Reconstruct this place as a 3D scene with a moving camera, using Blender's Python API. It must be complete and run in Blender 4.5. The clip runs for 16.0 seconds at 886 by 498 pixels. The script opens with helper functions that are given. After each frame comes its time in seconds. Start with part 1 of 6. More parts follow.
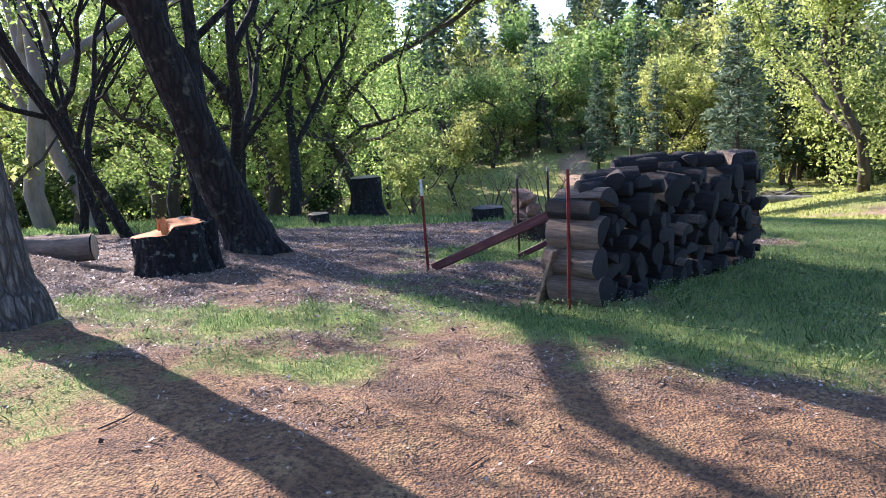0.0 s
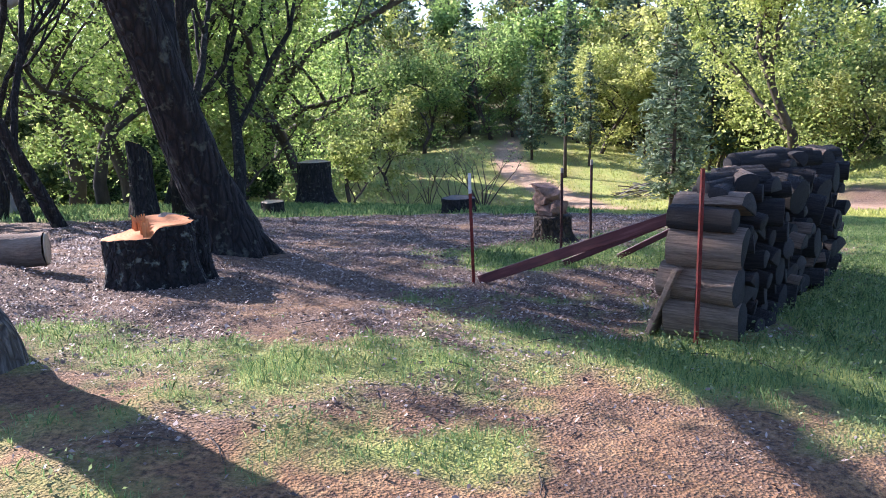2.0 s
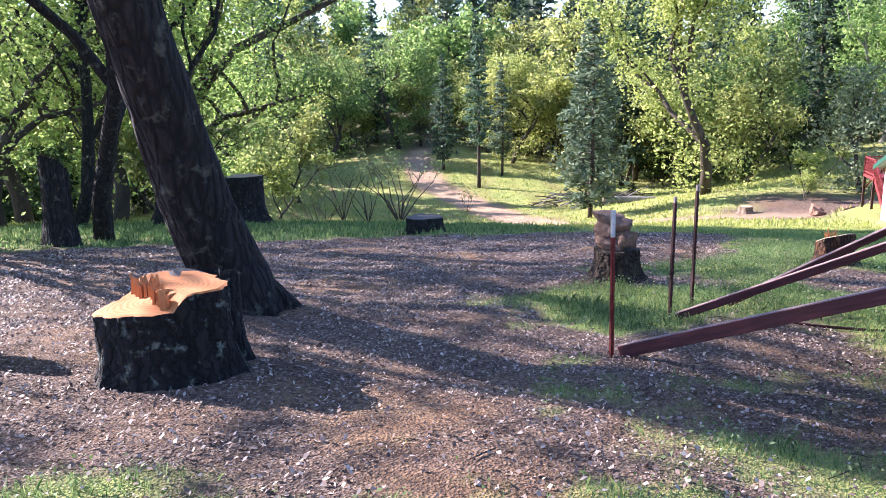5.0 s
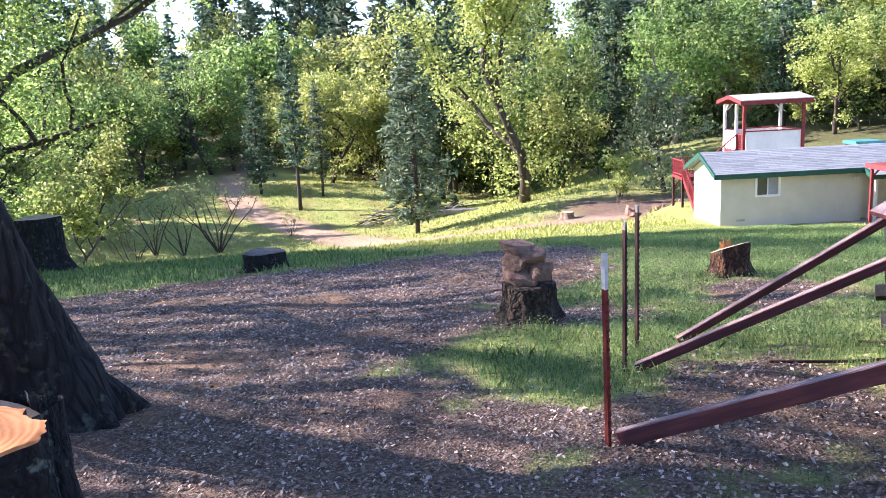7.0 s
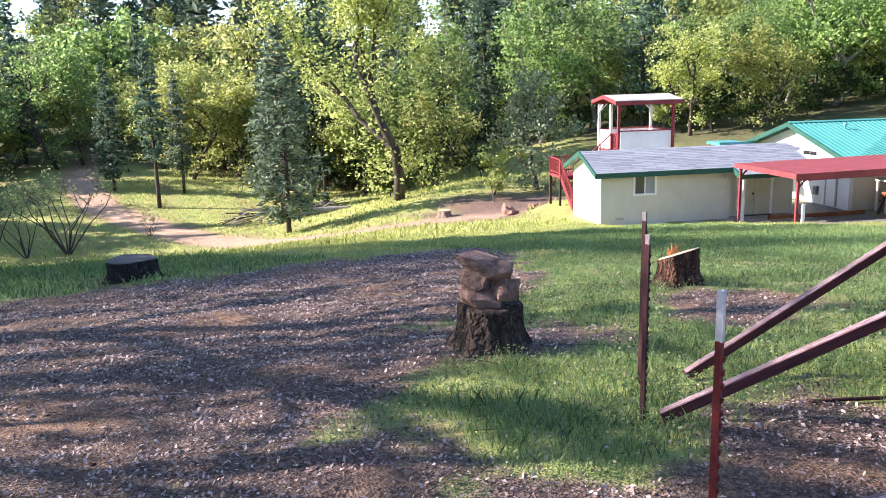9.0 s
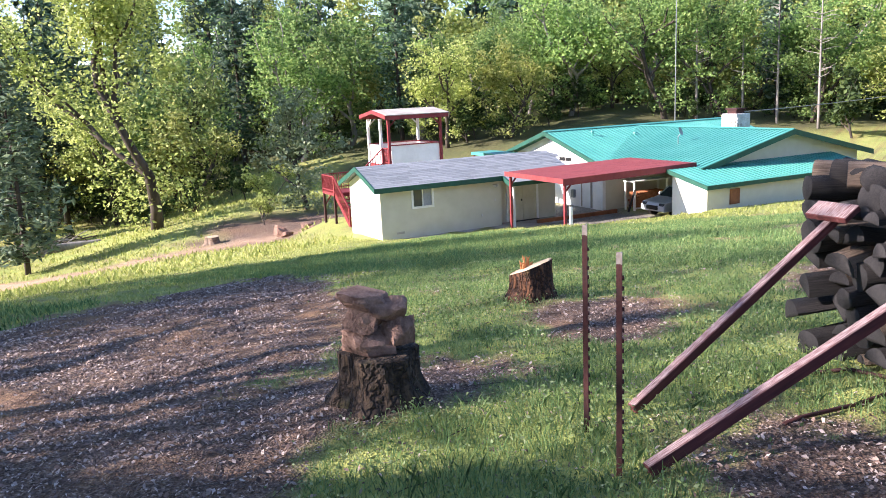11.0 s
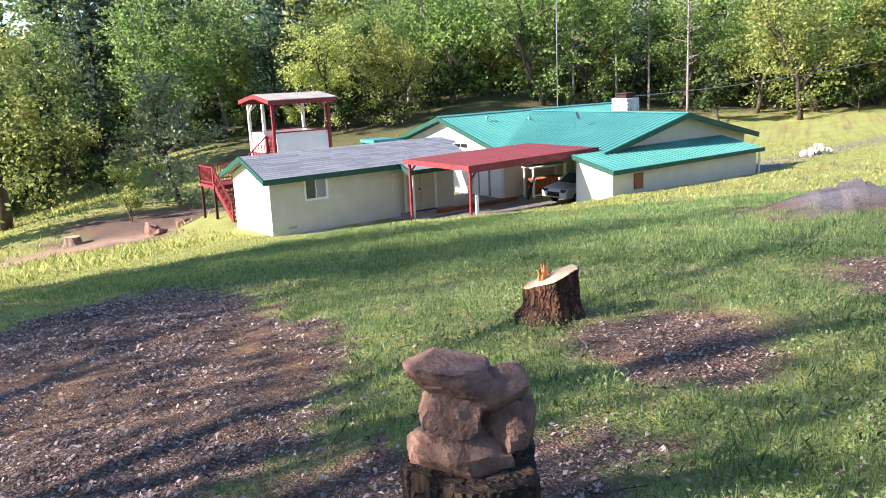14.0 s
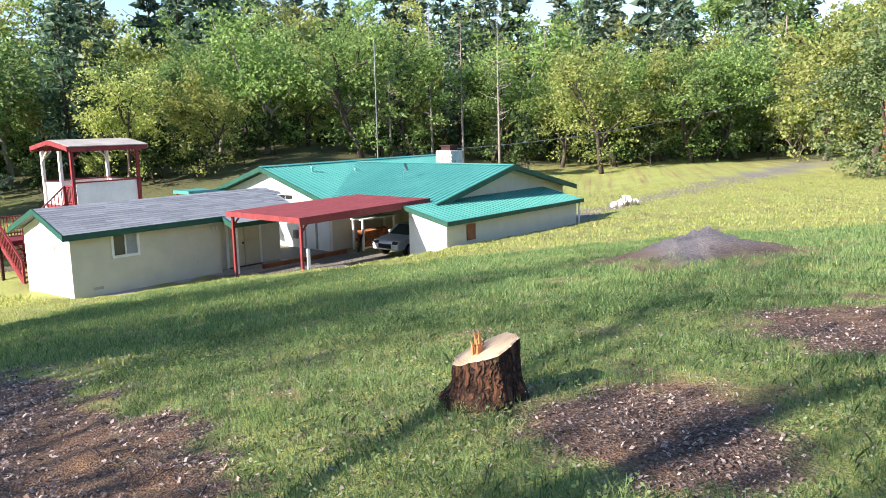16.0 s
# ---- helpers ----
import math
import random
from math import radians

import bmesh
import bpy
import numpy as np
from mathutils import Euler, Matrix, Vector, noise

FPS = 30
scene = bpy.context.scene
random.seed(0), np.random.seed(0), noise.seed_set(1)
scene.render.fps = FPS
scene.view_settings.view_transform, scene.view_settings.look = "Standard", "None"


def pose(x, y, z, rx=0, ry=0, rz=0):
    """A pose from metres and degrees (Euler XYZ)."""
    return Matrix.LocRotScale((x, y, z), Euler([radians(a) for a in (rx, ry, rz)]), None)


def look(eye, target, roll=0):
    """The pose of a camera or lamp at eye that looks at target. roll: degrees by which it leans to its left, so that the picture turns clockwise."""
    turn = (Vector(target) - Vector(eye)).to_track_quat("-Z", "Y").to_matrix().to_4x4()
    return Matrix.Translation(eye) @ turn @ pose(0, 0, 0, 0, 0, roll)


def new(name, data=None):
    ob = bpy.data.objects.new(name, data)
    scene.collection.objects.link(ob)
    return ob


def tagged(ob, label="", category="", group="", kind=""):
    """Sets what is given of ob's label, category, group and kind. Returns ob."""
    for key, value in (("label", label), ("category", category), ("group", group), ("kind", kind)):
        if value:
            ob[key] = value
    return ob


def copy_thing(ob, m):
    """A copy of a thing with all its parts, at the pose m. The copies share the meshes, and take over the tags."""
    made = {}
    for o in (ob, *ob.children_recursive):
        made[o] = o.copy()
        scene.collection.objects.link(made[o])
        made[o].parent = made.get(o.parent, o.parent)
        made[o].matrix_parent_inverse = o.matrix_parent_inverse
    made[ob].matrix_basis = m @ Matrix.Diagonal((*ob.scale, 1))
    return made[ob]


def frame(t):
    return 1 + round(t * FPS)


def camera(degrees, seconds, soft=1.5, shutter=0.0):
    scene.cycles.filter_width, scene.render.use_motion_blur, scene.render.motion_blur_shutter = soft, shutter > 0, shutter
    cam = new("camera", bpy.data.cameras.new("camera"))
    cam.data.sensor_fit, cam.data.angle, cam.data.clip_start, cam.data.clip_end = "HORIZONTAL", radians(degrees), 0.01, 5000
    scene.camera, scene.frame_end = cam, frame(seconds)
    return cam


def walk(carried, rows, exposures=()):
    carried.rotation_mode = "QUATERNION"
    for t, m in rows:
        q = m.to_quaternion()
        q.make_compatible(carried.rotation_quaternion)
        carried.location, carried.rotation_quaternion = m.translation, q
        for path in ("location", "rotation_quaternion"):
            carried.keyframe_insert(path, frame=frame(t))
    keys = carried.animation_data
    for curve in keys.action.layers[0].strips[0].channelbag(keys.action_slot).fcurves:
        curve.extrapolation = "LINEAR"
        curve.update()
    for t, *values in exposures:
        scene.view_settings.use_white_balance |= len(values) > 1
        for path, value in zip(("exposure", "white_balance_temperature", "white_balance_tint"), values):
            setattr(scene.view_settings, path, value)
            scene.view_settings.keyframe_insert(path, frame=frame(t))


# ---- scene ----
cam = camera(59.2, 16.0, 0.9)
PATH = [
    (0, (0.175, 2.646, 2.128), (0.184, 4.607, 1.738), -3.7),
    (0.5, (-0.169, 3.047, 2.139), (-0.115, 5.005, 1.731), -3.7),
    (1, (-0.451, 3.516, 2.126), (-0.356, 5.468, 1.701), -3.5),
    (1.5, (-0.804, 3.913, 2.12), (-0.653, 5.859, 1.684), -2.8),
    (2, (-1.103, 4.396, 2.106), (-0.895, 6.336, 1.668), -1.9),
    (2.5, (-1.456, 4.821, 2.128), (-1.19, 6.754, 1.691), -1.1),
    (3, (-1.772, 5.177, 2.112), (-1.451, 7.106, 1.695), -0.5),
    (5.5, (-2.633, 7.337, 2.095), (-2.048, 9.202, 1.671), -2.1),
    (6, (-2.668, 7.828, 2.094), (-1.905, 9.636, 1.706), -3.0),
    (6.5, (-2.69, 8.295, 2.057), (-1.821, 10.053, 1.665), -3.4),
    (7, (-2.658, 8.763, 2.043), (-1.762, 10.506, 1.646), -3.1),
    (7.5, (-2.657, 9.197, 2.006), (-1.723, 10.917, 1.598), -4.2),
    (8, (-2.573, 9.642, 1.947), (-1.611, 11.34, 1.511), -4.0),
    (8.5, (-2.58, 10.041, 1.926), (-1.536, 11.687, 1.479), -2.7),
    (9, (-2.519, 10.428, 1.92), (-1.336, 11.985, 1.502), -1.6),
    (9.5, (-2.436, 10.775, 1.903), (-1.087, 12.204, 1.53), -1.4),
    (10, (-2.42, 11.148, 1.877), (-0.928, 12.434, 1.531), -1.6),
    (12.5, (-1.76, 13.011, 1.682), (-0.1, 14.023, 1.212), -3.0),
    (13, (-1.468, 13.349, 1.648), (0.22, 14.314, 1.177), -2.9),
    (13.5, (-1.257, 13.7, 1.613), (0.468, 14.606, 1.158), -2.7),
    (14, (-0.971, 14.133, 1.564), (0.788, 14.979, 1.127), -2.5),
    (14.5, (-0.722, 14.522, 1.505), (1.063, 15.319, 1.08), -2.4),
    (15, (-0.483, 14.899, 1.444), (1.335, 15.624, 1.035), -2.1),
    (15.5, (-0.238, 15.15, 1.43), (1.628, 15.758, 1.047), -1.6),
    (16, (0.087, 15.378, 1.393), (2.02, 15.779, 1.072), -1.2),
]
walk(cam, [(t, look(eye, target, roll)) for t, eye, target, roll in PATH], [(0, 1.65, 5900, 25), (3, 1.8, 5850, 27), (6, 1.95, 5900, 27), (8.5, 1.9, 6100, 26), (10, 1.72, 6150, 24), (12.5, 1.67, 6200, 24), (14.5, 1.48, 6300, 23), (16, 1.38, 6250, 18)])

# ---- light ----
AZ, EL = radians(-46.2), radians(27)   # the low sun stands ahead and to the left of the start
SUN = Vector((math.sin(AZ) * math.cos(EL), math.cos(AZ) * math.cos(EL), math.sin(EL)))
world = bpy.data.worlds.new("sky")
scene.world = world
world.use_nodes = True
wn = world.node_tree
sky = wn.nodes.new("ShaderNodeTexSky")
sky.sky_type, sky.sun_disc, sky.sun_elevation, sky.sun_rotation = "NISHITA", False, EL, AZ
sky.dust_density, sky.ozone_density = 0.3, 3.0
wn.nodes["Background"].inputs["Strength"].default_value = 0.108
wn.links.new(sky.outputs[0], wn.nodes["Background"].inputs["Color"])
sun = new("sun", bpy.data.lights.new("sun", "SUN"))
sun.data.energy, sun.data.angle, sun.data.color = 5.0, radians(0.55), (1.0, 0.92, 0.8)
sun.matrix_world = look(SUN * 60, (0, 0, 0))

# ---- materials ----


def lin(h):
    """Linear colour from a hex string."""
    c = [int(h[i:i + 2], 16) / 255 for i in (0, 2, 4)]
    return tuple(v / 12.92 if v < 0.04045 else ((v + 0.055) / 1.055) ** 2.4 for v in c) + (1,)


class Mat:
    """A node material with a Principled shader; col() and rel() add variation and relief."""

    def __init__(self, name, rough=0.8, metal=0.0):
        self.m = bpy.data.materials.new(name)
        self.m.use_nodes = True
        self.t = self.m.node_tree
        self.b = self.t.nodes["Principled BSDF"]
        self.b.inputs["Roughness"].default_value, self.b.inputs["Metallic"].default_value = rough, metal

    def n(self, kind, **kw):
        node = self.t.nodes.new("ShaderNode" + kind)
        for k, v in kw.items():
            node.inputs[k.replace("_", " ")].default_value = v
        return node

    def l(self, a, b):
        self.t.links.new(a, b)

    def coords(self, scale=(1, 1, 1), world_space=False):
        c = self.n("NewGeometry").outputs["Position"] if world_space else self.n("TexCoord").outputs["Object"]
        mp = self.n("Mapping", Scale=scale)
        self.l(c, mp.inputs["Vector"])
        return mp.outputs[0]

    def noise(self, scale, co, detail=5, rough=0.6):
        nd = self.n("TexNoise", Scale=scale, Detail=detail, Roughness=rough)
        self.l(co, nd.inputs["Vector"])
        return nd.outputs["Fac"]

    def ramp(self, fac, stops):
        r = self.n("ValToRGB")
        while len(r.color_ramp.elements) < len(stops):
            r.color_ramp.elements.new(0.5)
        for e, (p, c) in zip(r.color_ramp.elements, stops):
            e.position, e.color = p, c
        self.l(fac, r.inputs[0])
        return r.outputs[0]

    def mix(self, fac, a, b, how="MIX"):
        x = self.t.nodes.new("ShaderNodeMix")
        x.data_type, x.blend_type = "RGBA", how
        for sock, v in ((x.inputs[0], fac), (x.inputs[6], a), (x.inputs[7], b)):
            if hasattr(v, "is_linked"):
                self.l(v, sock)
            else:
                sock.default_value = v
        return x.outputs[2]

    def color(self, c):
        if hasattr(c, "is_linked"):
            self.l(c, self.b.inputs["Base Color"])
        else:
            self.b.inputs["Base Color"].default_value = c
        return self

    def bump(self, fac, strength=0.5, dist=0.02):
        bp = self.n("Bump", Strength=strength, Distance=dist)
        self.l(fac, bp.inputs["Height"])
        self.l(bp.outputs[0], self.b.inputs["Normal"])
        return self


def plain(name, a, b, scale=3.0, rough=0.8, stretch=(1, 1, 1), strength=0.4, dist=0.01, metal=0.0, spread=(0.35, 0.65), fine=6.0):
    """Two colours mingled at two scales, with fine relief."""
    m = Mat(name, rough, metal)
    co = m.coords(stretch)
    f1, f2 = m.noise(scale, co), m.noise(scale * fine, co, 6)
    c = m.ramp(f1, [(spread[0], lin(a)), (spread[1], lin(b))])
    c = m.mix(0.35, c, m.ramp(f2, [(0.3, lin(a)), (0.7, lin(b))]))
    m.color(c).bump(f2, strength, dist)
    return m.m


def bark(name, dark, light, moss=None, scale=7.0, spot=3.2):
    m = Mat(name, 0.95)
    co = m.coords((1, 1, 0.22))
    v = m.n("TexVoronoi", Scale=scale)
    v.feature = "DISTANCE_TO_EDGE"
    jig = m.mix(0.12, co, m.n("TexNoise", Scale=scale * 0.7).outputs["Color"])
    m.l(jig, v.inputs["Vector"])
    crack = m.ramp(v.outputs["Distance"], [(0.0, (0, 0, 0, 1)), (0.22, (1, 1, 1, 1))])
    f = m.noise(scale * 3, co, 8)
    c = m.mix(m.ramp(f, [(0.3, (0, 0, 0, 1)), (0.75, (1, 1, 1, 1))]), lin(dark), lin(light))
    c = m.mix(crack, lin(dark), c)
    if moss:
        co2 = m.coords()
        c = m.mix(m.ramp(m.noise(spot, co2), [(0.58, (0, 0, 0, 1)), (0.68, (0.8, 0.8, 0.8, 1))]), c, lin(moss))
    m.color(c)
    m.bump(m.mix(0.4, crack, f), 1.0, 0.06)
    return m.m


def leaf(name, a, b, c, through_light=0.5):
    """Leaves: colour varies from leaf to leaf and from plant to plant, and light shines through."""
    m = Mat(name, 0.55)
    g = m.n("NewGeometry")
    col = m.ramp(g.outputs["Random Per Island"], [(0.0, lin(a)), (0.55, lin(b)), (1.0, lin(c))])
    tone = m.n("HueSaturation")
    rnd = m.n("ObjectInfo").outputs["Random"]
    mr = m.n("MapRange")
    mr.inputs["To Min"].default_value, mr.inputs["To Max"].default_value = 0.72, 1.22
    m.l(rnd, mr.inputs["Value"])
    m.l(mr.outputs[0], tone.inputs["Value"])
    tone.inputs["Saturation"].default_value = 0.9
    m.l(col, tone.inputs["Color"])
    m.color(tone.outputs[0])
    m.b.inputs["Specular IOR Level"].default_value = 0.25
    tr = m.n("BsdfTranslucent")
    m.l(tone.outputs[0], tr.inputs["Color"])
    mixer = m.n("MixShader", Fac=through_light)
    m.l(m.b.outputs[0], mixer.inputs[1])
    m.l(tr.outputs[0], mixer.inputs[2])
    m.l(mixer.outputs[0], m.t.nodes["Material Output"].inputs["Surface"])
    return m.m


def cutwood(name, core, rim, ring=16.0, axis="Z", vary=0.0):
    m = Mat(name, 0.85)
    co = m.coords()
    jig = m.mix(0.06, co, m.n("TexNoise", Scale=5.0).outputs["Color"])
    w = m.n("TexWave", Scale=ring, Distortion=1.5, Detail=3.0)
    w.wave_type, w.rings_direction = "RINGS", axis
    m.l(jig, w.inputs["Vector"])
    f = m.noise(4, co)
    c = m.mix(m.ramp(w.outputs["Fac"], [(0.2, (0, 0, 0, 1)), (0.9, (0.5, 0.5, 0.5, 1))]), lin(core), lin(rim))
    c = m.mix(m.ramp(f, [(0.45, (0, 0, 0, 1)), (0.7, (0.6, 0.6, 0.6, 1))]), c, lin(rim))
    if vary:
        tone = m.n("HueSaturation")
        mr = m.n("MapRange")
        mr.inputs["To Min"].default_value, mr.inputs["To Max"].default_value = 1 - vary, 1 + vary
        m.l(m.n("ObjectInfo").outputs["Random"], mr.inputs["Value"])
        m.l(mr.outputs[0], tone.inputs["Value"])
        m.l(c, tone.inputs["Color"])
        c = tone.outputs[0]
    m.color(c).bump(w.outputs["Fac"], 0.25, 0.005)
    return m.m


BARK_DARK = bark("bark_dark", "120f0e", "3b3530", "5d5e50", 11.0, 6.0)
BARK_LICHEN = bark("bark_lichen", "0e0c0b", "302b28", "7d8578", 13.0, 10.0)
BARK_GREY = bark("bark_grey", "4a443d", "8d857a", scale=16.0)
BARK_FAR = plain("bark_far", "2d251f", "5b5046", 2.0, 0.95, (1, 1, 0.3))
BARK_PALE = plain("bark_pale", "6d665f", "a19a92", 2.0, 0.9, (1, 1, 0.3))
BARK_LOG = plain("bark_log", "131112", "3e3835", 5.0, 0.95, (0.7, 2.2, 2.2), 0.9, 0.04)
BARK_LOG_PALE = plain("bark_log_pale", "53443a", "a08a76", 4.0, 0.95, (0.6, 2.4, 2.4), 0.8, 0.03)
BARK_MOSSY = bark("bark_mossy", "241a12", "66523e", "4f4a26", 12.0)
BARK_RUSSET = bark("bark_russet", "2c1a10", "85583a", "5b4a22", 14.0)
WOOD_FRESH = cutwood("wood_fresh", "bd6f36", "d0905a", 9.0)
WOOD_PALE = cutwood("wood_pale", "a58d72", "c8b493")
WOOD_OLD = cutwood("wood_old", "433e3a", "746b64", 24.0)
LOG_END = cutwood("log_end_grey", "151415", "332f2e", 5.0, "X", 0.55)
WOOD_STRAW = plain("wood_splinter", "9a5c34", "d39a62", 6.0, 0.9, (1, 1, 0.2))
OAK_LEAF = leaf("oak_leaf", "72823a", "a4b152", "cace7c", 0.58)
OAK_LEAF_SPRING = leaf("oak_leaf_spring", "6f8f38", "9bb752", "c3d07a", 0.62)
OAK_LEAF_GREEN = leaf("oak_leaf_green", "547636", "80a04c", "aac068", 0.55)
OAK_LEAF_GOLD = leaf("oak_leaf_gold", "808a3a", "aab252", "cbcb7a", 0.58)
PINE_LEAF = leaf("pine_needles", "324837", "4f6c50", "768c6a", 0.35)
PINE_LEAF_GREY = leaf("pine_needles_grey", "42563f", "687d5f", "8fa07c", 0.3)
BUSH_LEAF = leaf("bush_leaf", "24361a", "435a28", "6c8040", 0.3)
WILLOW_LEAF = leaf("willow_leaf", "5f6e48", "86946a", "a9b389", 0.35)
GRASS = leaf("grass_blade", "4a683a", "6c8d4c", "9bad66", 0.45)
# paler copy of GRASS for open slopes, with their sunlight put into the colour
GRASS_SUN = leaf("grass_blade_sunlit", "87963e", "a9b150", "cbc572", 0.4)
GRASS_DRY = leaf("weed_blade", "4f6a36", "7c9452", "a5b07c", 0.4)
LITTER = leaf("leaf_litter", "3f3029", "8c7263", "cdb9aa", 0.05)
ROCK = plain("rock", "523a2f", "a2806d", 7.0, 0.95, strength=1.0, dist=0.02)
ROCK_WHITE = plain("rock_white", "b5aea3", "ddd8d0", 4.0, 0.95, strength=0.9, dist=0.03)
RUST_RED = plain("rust_red_paint", "4a140d", "8a2a1d", 9.0, 0.7)
RUST_BROWN = plain("rust_brown", "251210", "4d2420", 12.0, 0.8)
POST_WHITE = plain("post_white_paint", "b9b2a8", "e2ded6", 15.0, 0.6)


def stained_beam():
    m = Mat("beam_red_stain", 0.75)
    co = m.coords((6, 6, 0.6))
    f, g = m.noise(4.0, co, 7), m.noise(22.0, co, 6)
    c = m.ramp(f, [(0.3, lin("371518")), (0.55, lin("5a2a2a")), (0.75, lin("74494a"))])
    # worn and bare pick upward faces, whose lit paleness is painted into the colour
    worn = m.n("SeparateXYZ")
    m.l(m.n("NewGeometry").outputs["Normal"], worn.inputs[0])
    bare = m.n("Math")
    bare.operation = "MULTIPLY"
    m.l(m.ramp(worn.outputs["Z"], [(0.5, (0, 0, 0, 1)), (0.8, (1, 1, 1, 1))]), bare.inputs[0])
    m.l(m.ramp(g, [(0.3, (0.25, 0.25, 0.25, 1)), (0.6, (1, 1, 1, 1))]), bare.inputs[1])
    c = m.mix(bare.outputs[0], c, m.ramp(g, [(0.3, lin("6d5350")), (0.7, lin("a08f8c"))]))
    m.color(c).bump(g, 0.4, 0.006)
    return m.m


BEAM_RED = stained_beam()
DECK_RED = plain("deck_red_paint", "6d1d20", "8f3436", 2.5, 0.65)
STUCCO = plain("stucco_cream", "bfb9a4", "cec8b5", 1.2, 0.95, strength=0.25, dist=0.008, fine=30)
# real white trim, and sunlit end walls with the light in the colour
WHITE = plain("white_paint_and_sunlit_wall", "dedcd6", "eeece8", 1.5, 0.7, strength=0.1)
CONCRETE = plain("concrete", "8e877c", "b3aca0", 1.0, 0.95, strength=0.3)
ASPHALT = plain("asphalt_grey", "8f9094", "a9a9ab", 0.6, 0.95)
TRIM_GREEN = plain("trim_green", "0f3f31", "1a5745", 2.0, 0.6)
ROOF_GREEN = plain("roof_green_metal", "3a8a7e", "549c8f", 0.5, 0.42, metal=0.0, strength=0.05)
ROOF_RED = plain("roof_red_paint", "6e2426", "8f3d3b", 0.9, 0.8, (1, 4, 1))
DARK_WOOD = plain("dark_doorway", "17130f", "2a241e", 2.0, 0.9)
DOOR_TAN = plain("door_tan", "b9b094", "cdc5ab", 2.0, 0.7)
WOOD_BROWN = plain("wood_brown", "6d3d21", "9a5e36", 3.0, 0.7)
GRAVEL = plain("gravel_grey", "6f6d72", "a3a0a3", 9.0, 0.95, strength=0.9, dist=0.05)
BLACK = plain("black_plastic", "0c0c0d", "191919", 3.0, 0.5)
CAR_WHITE = plain("car_white_paint", "d5d7d9", "e6e7e8", 1.0, 0.25, strength=0.0)
STEEL = plain("steel_grey", "75787a", "9a9c9d", 3.0, 0.45, metal=0.8)
CURTAIN = plain("curtain_grey", "86878a", "a7a8aa", 2.0, 0.9)


def glassy():
    m = Mat("window_glass", 0.06)
    m.color((0.05, 0.055, 0.06, 1))
    m.b.inputs["Specular IOR Level"].default_value = 0.8
    return m.m


GLASS = glassy()


def shingle():
    m = Mat("roof_shingle", 0.95)
    r = m.n("ObjectInfo").outputs["Random"]
    f = m.noise(9, m.coords())
    c = m.mix(m.ramp(f, [(0.3, (0, 0, 0, 1)), (0.7, (1, 1, 1, 1))]), lin("6c7274"), lin("93979a"))
    c = m.mix(0.45, c, m.ramp(r, [(0, lin("62686b")), (1, lin("9a9ea0"))]))
    m.color(c).bump(m.noise(60, m.coords()), 0.4, 0.01)
    return m.m


SHINGLE = shingle()

# ---- lie of the land ----
U = Vector((math.cos(radians(-28)), math.sin(radians(-28)), 0))   # along the house fronts
V = Vector((-U.y, U.x, 0))                                        # away from the walk
HOUSE = Vector((25.62, 35.0, 0))                                  # near corner of the shed
WAVES = (-0.008, -2.896, -1.752, 6.366, -2.35, -3.335, 0.188, -0.52, 1.43, 1.068, 3.832, -8.504, -0.41, -2.39, -4.195)


def step(a, b, x):
    k = np.clip((x - a) / (b - a), 0, 1)
    return k * k * (3 - 2 * k)


def house_uv(x, y):
    dx, dy = x - HOUSE.x, y - HOUSE.y
    return dx * U.x + dy * U.y, dx * V.x + dy * V.y


def bumps(x, y):
    """Small lumps of worn soil."""
    return (0.035 * np.sin(1.9 * x + 0.7 * np.sin(1.3 * y)) * np.sin(1.6 * y + 1.1) + 0.018 * np.sin(5.1 * x + 2 * np.sin(2.7 * y)) * np.sin(4.3 * y + 0.4 * x)
            + 0.008 * np.sin(13 * x + 3 * np.sin(5 * y)) * np.sin(11.7 * y))


def ground_z(x, y):
    """Height of the ground: a knoll that falls away to a valley, a level pad at the house, hills beyond."""
    x, y = np.asarray(x, float), np.asarray(y, float)
    a, b, c, d = np.tanh(x / 40), np.tanh((y - 12) / 50), np.tanh(x / 8), np.tanh((y - 12) / 10)
    z = sum(k * f for k, f in zip(WAVES, (1, a, b, a * b, a * a, b * b, c, d, c * d, a * a * b, a * b * b, b ** 3, d * d, a * d, b * c)))
    r = np.hypot(x - 10, y - 10)
    z = z + 23 * step(112, 225, r)
    d, az = np.hypot(x + 2, y - 10), np.degrees(np.arctan2(x + 2, y - 10))
    z = z + np.interp(az, FOOTHILL[0], FOOTHILL[1]) * step(60, 120, d)
    z = z + bumps(x, y) * (1 - step(25, 60, r)) + 0.5 * np.sin(x / 17) * np.sin(y / 13) * step(30, 70, r)
    u, v = house_uv(x, y)
    pad = np.maximum(step(-0.9, 0.1, u) * step(-2.6, -0.7, v) * (1 - step(14, 20, u)) * np.maximum(1 - step(3.6, 5.6, v), step(2.6, 4.0, u)), step(3.5, 6.5, u) * step(-8.4, -6.6, v) * (1 - step(27, 30, u)))
    pad = np.maximum(pad, step(-1.5, 1.5, u) * step(-6.5, -0.9, v) * (1 - step(9, 11, u)) * 0.75)
    pad = np.maximum(pad, step(4.5, 6.5, u) * step(-9.5, -6.3, v) * (1 - step(10.5, 11.8, u)) * 0.9)
    pad = pad * (1 - step(10, 16, v))
    z = z * (1 - pad) - 5.0 * pad
    for px, py, h, s in HEAPS:
        z = z + h * np.exp(-((x - px) ** 2 + (y - py) ** 2) / s ** 2)
    return z + 0.09 * np.exp(-((x - 16.5) ** 2 + (y - 13.5) ** 2) / 2.2) * (speckle(x * 2.5, y * 2.5) + 0.5 * speckle(x * 6, y * 6))


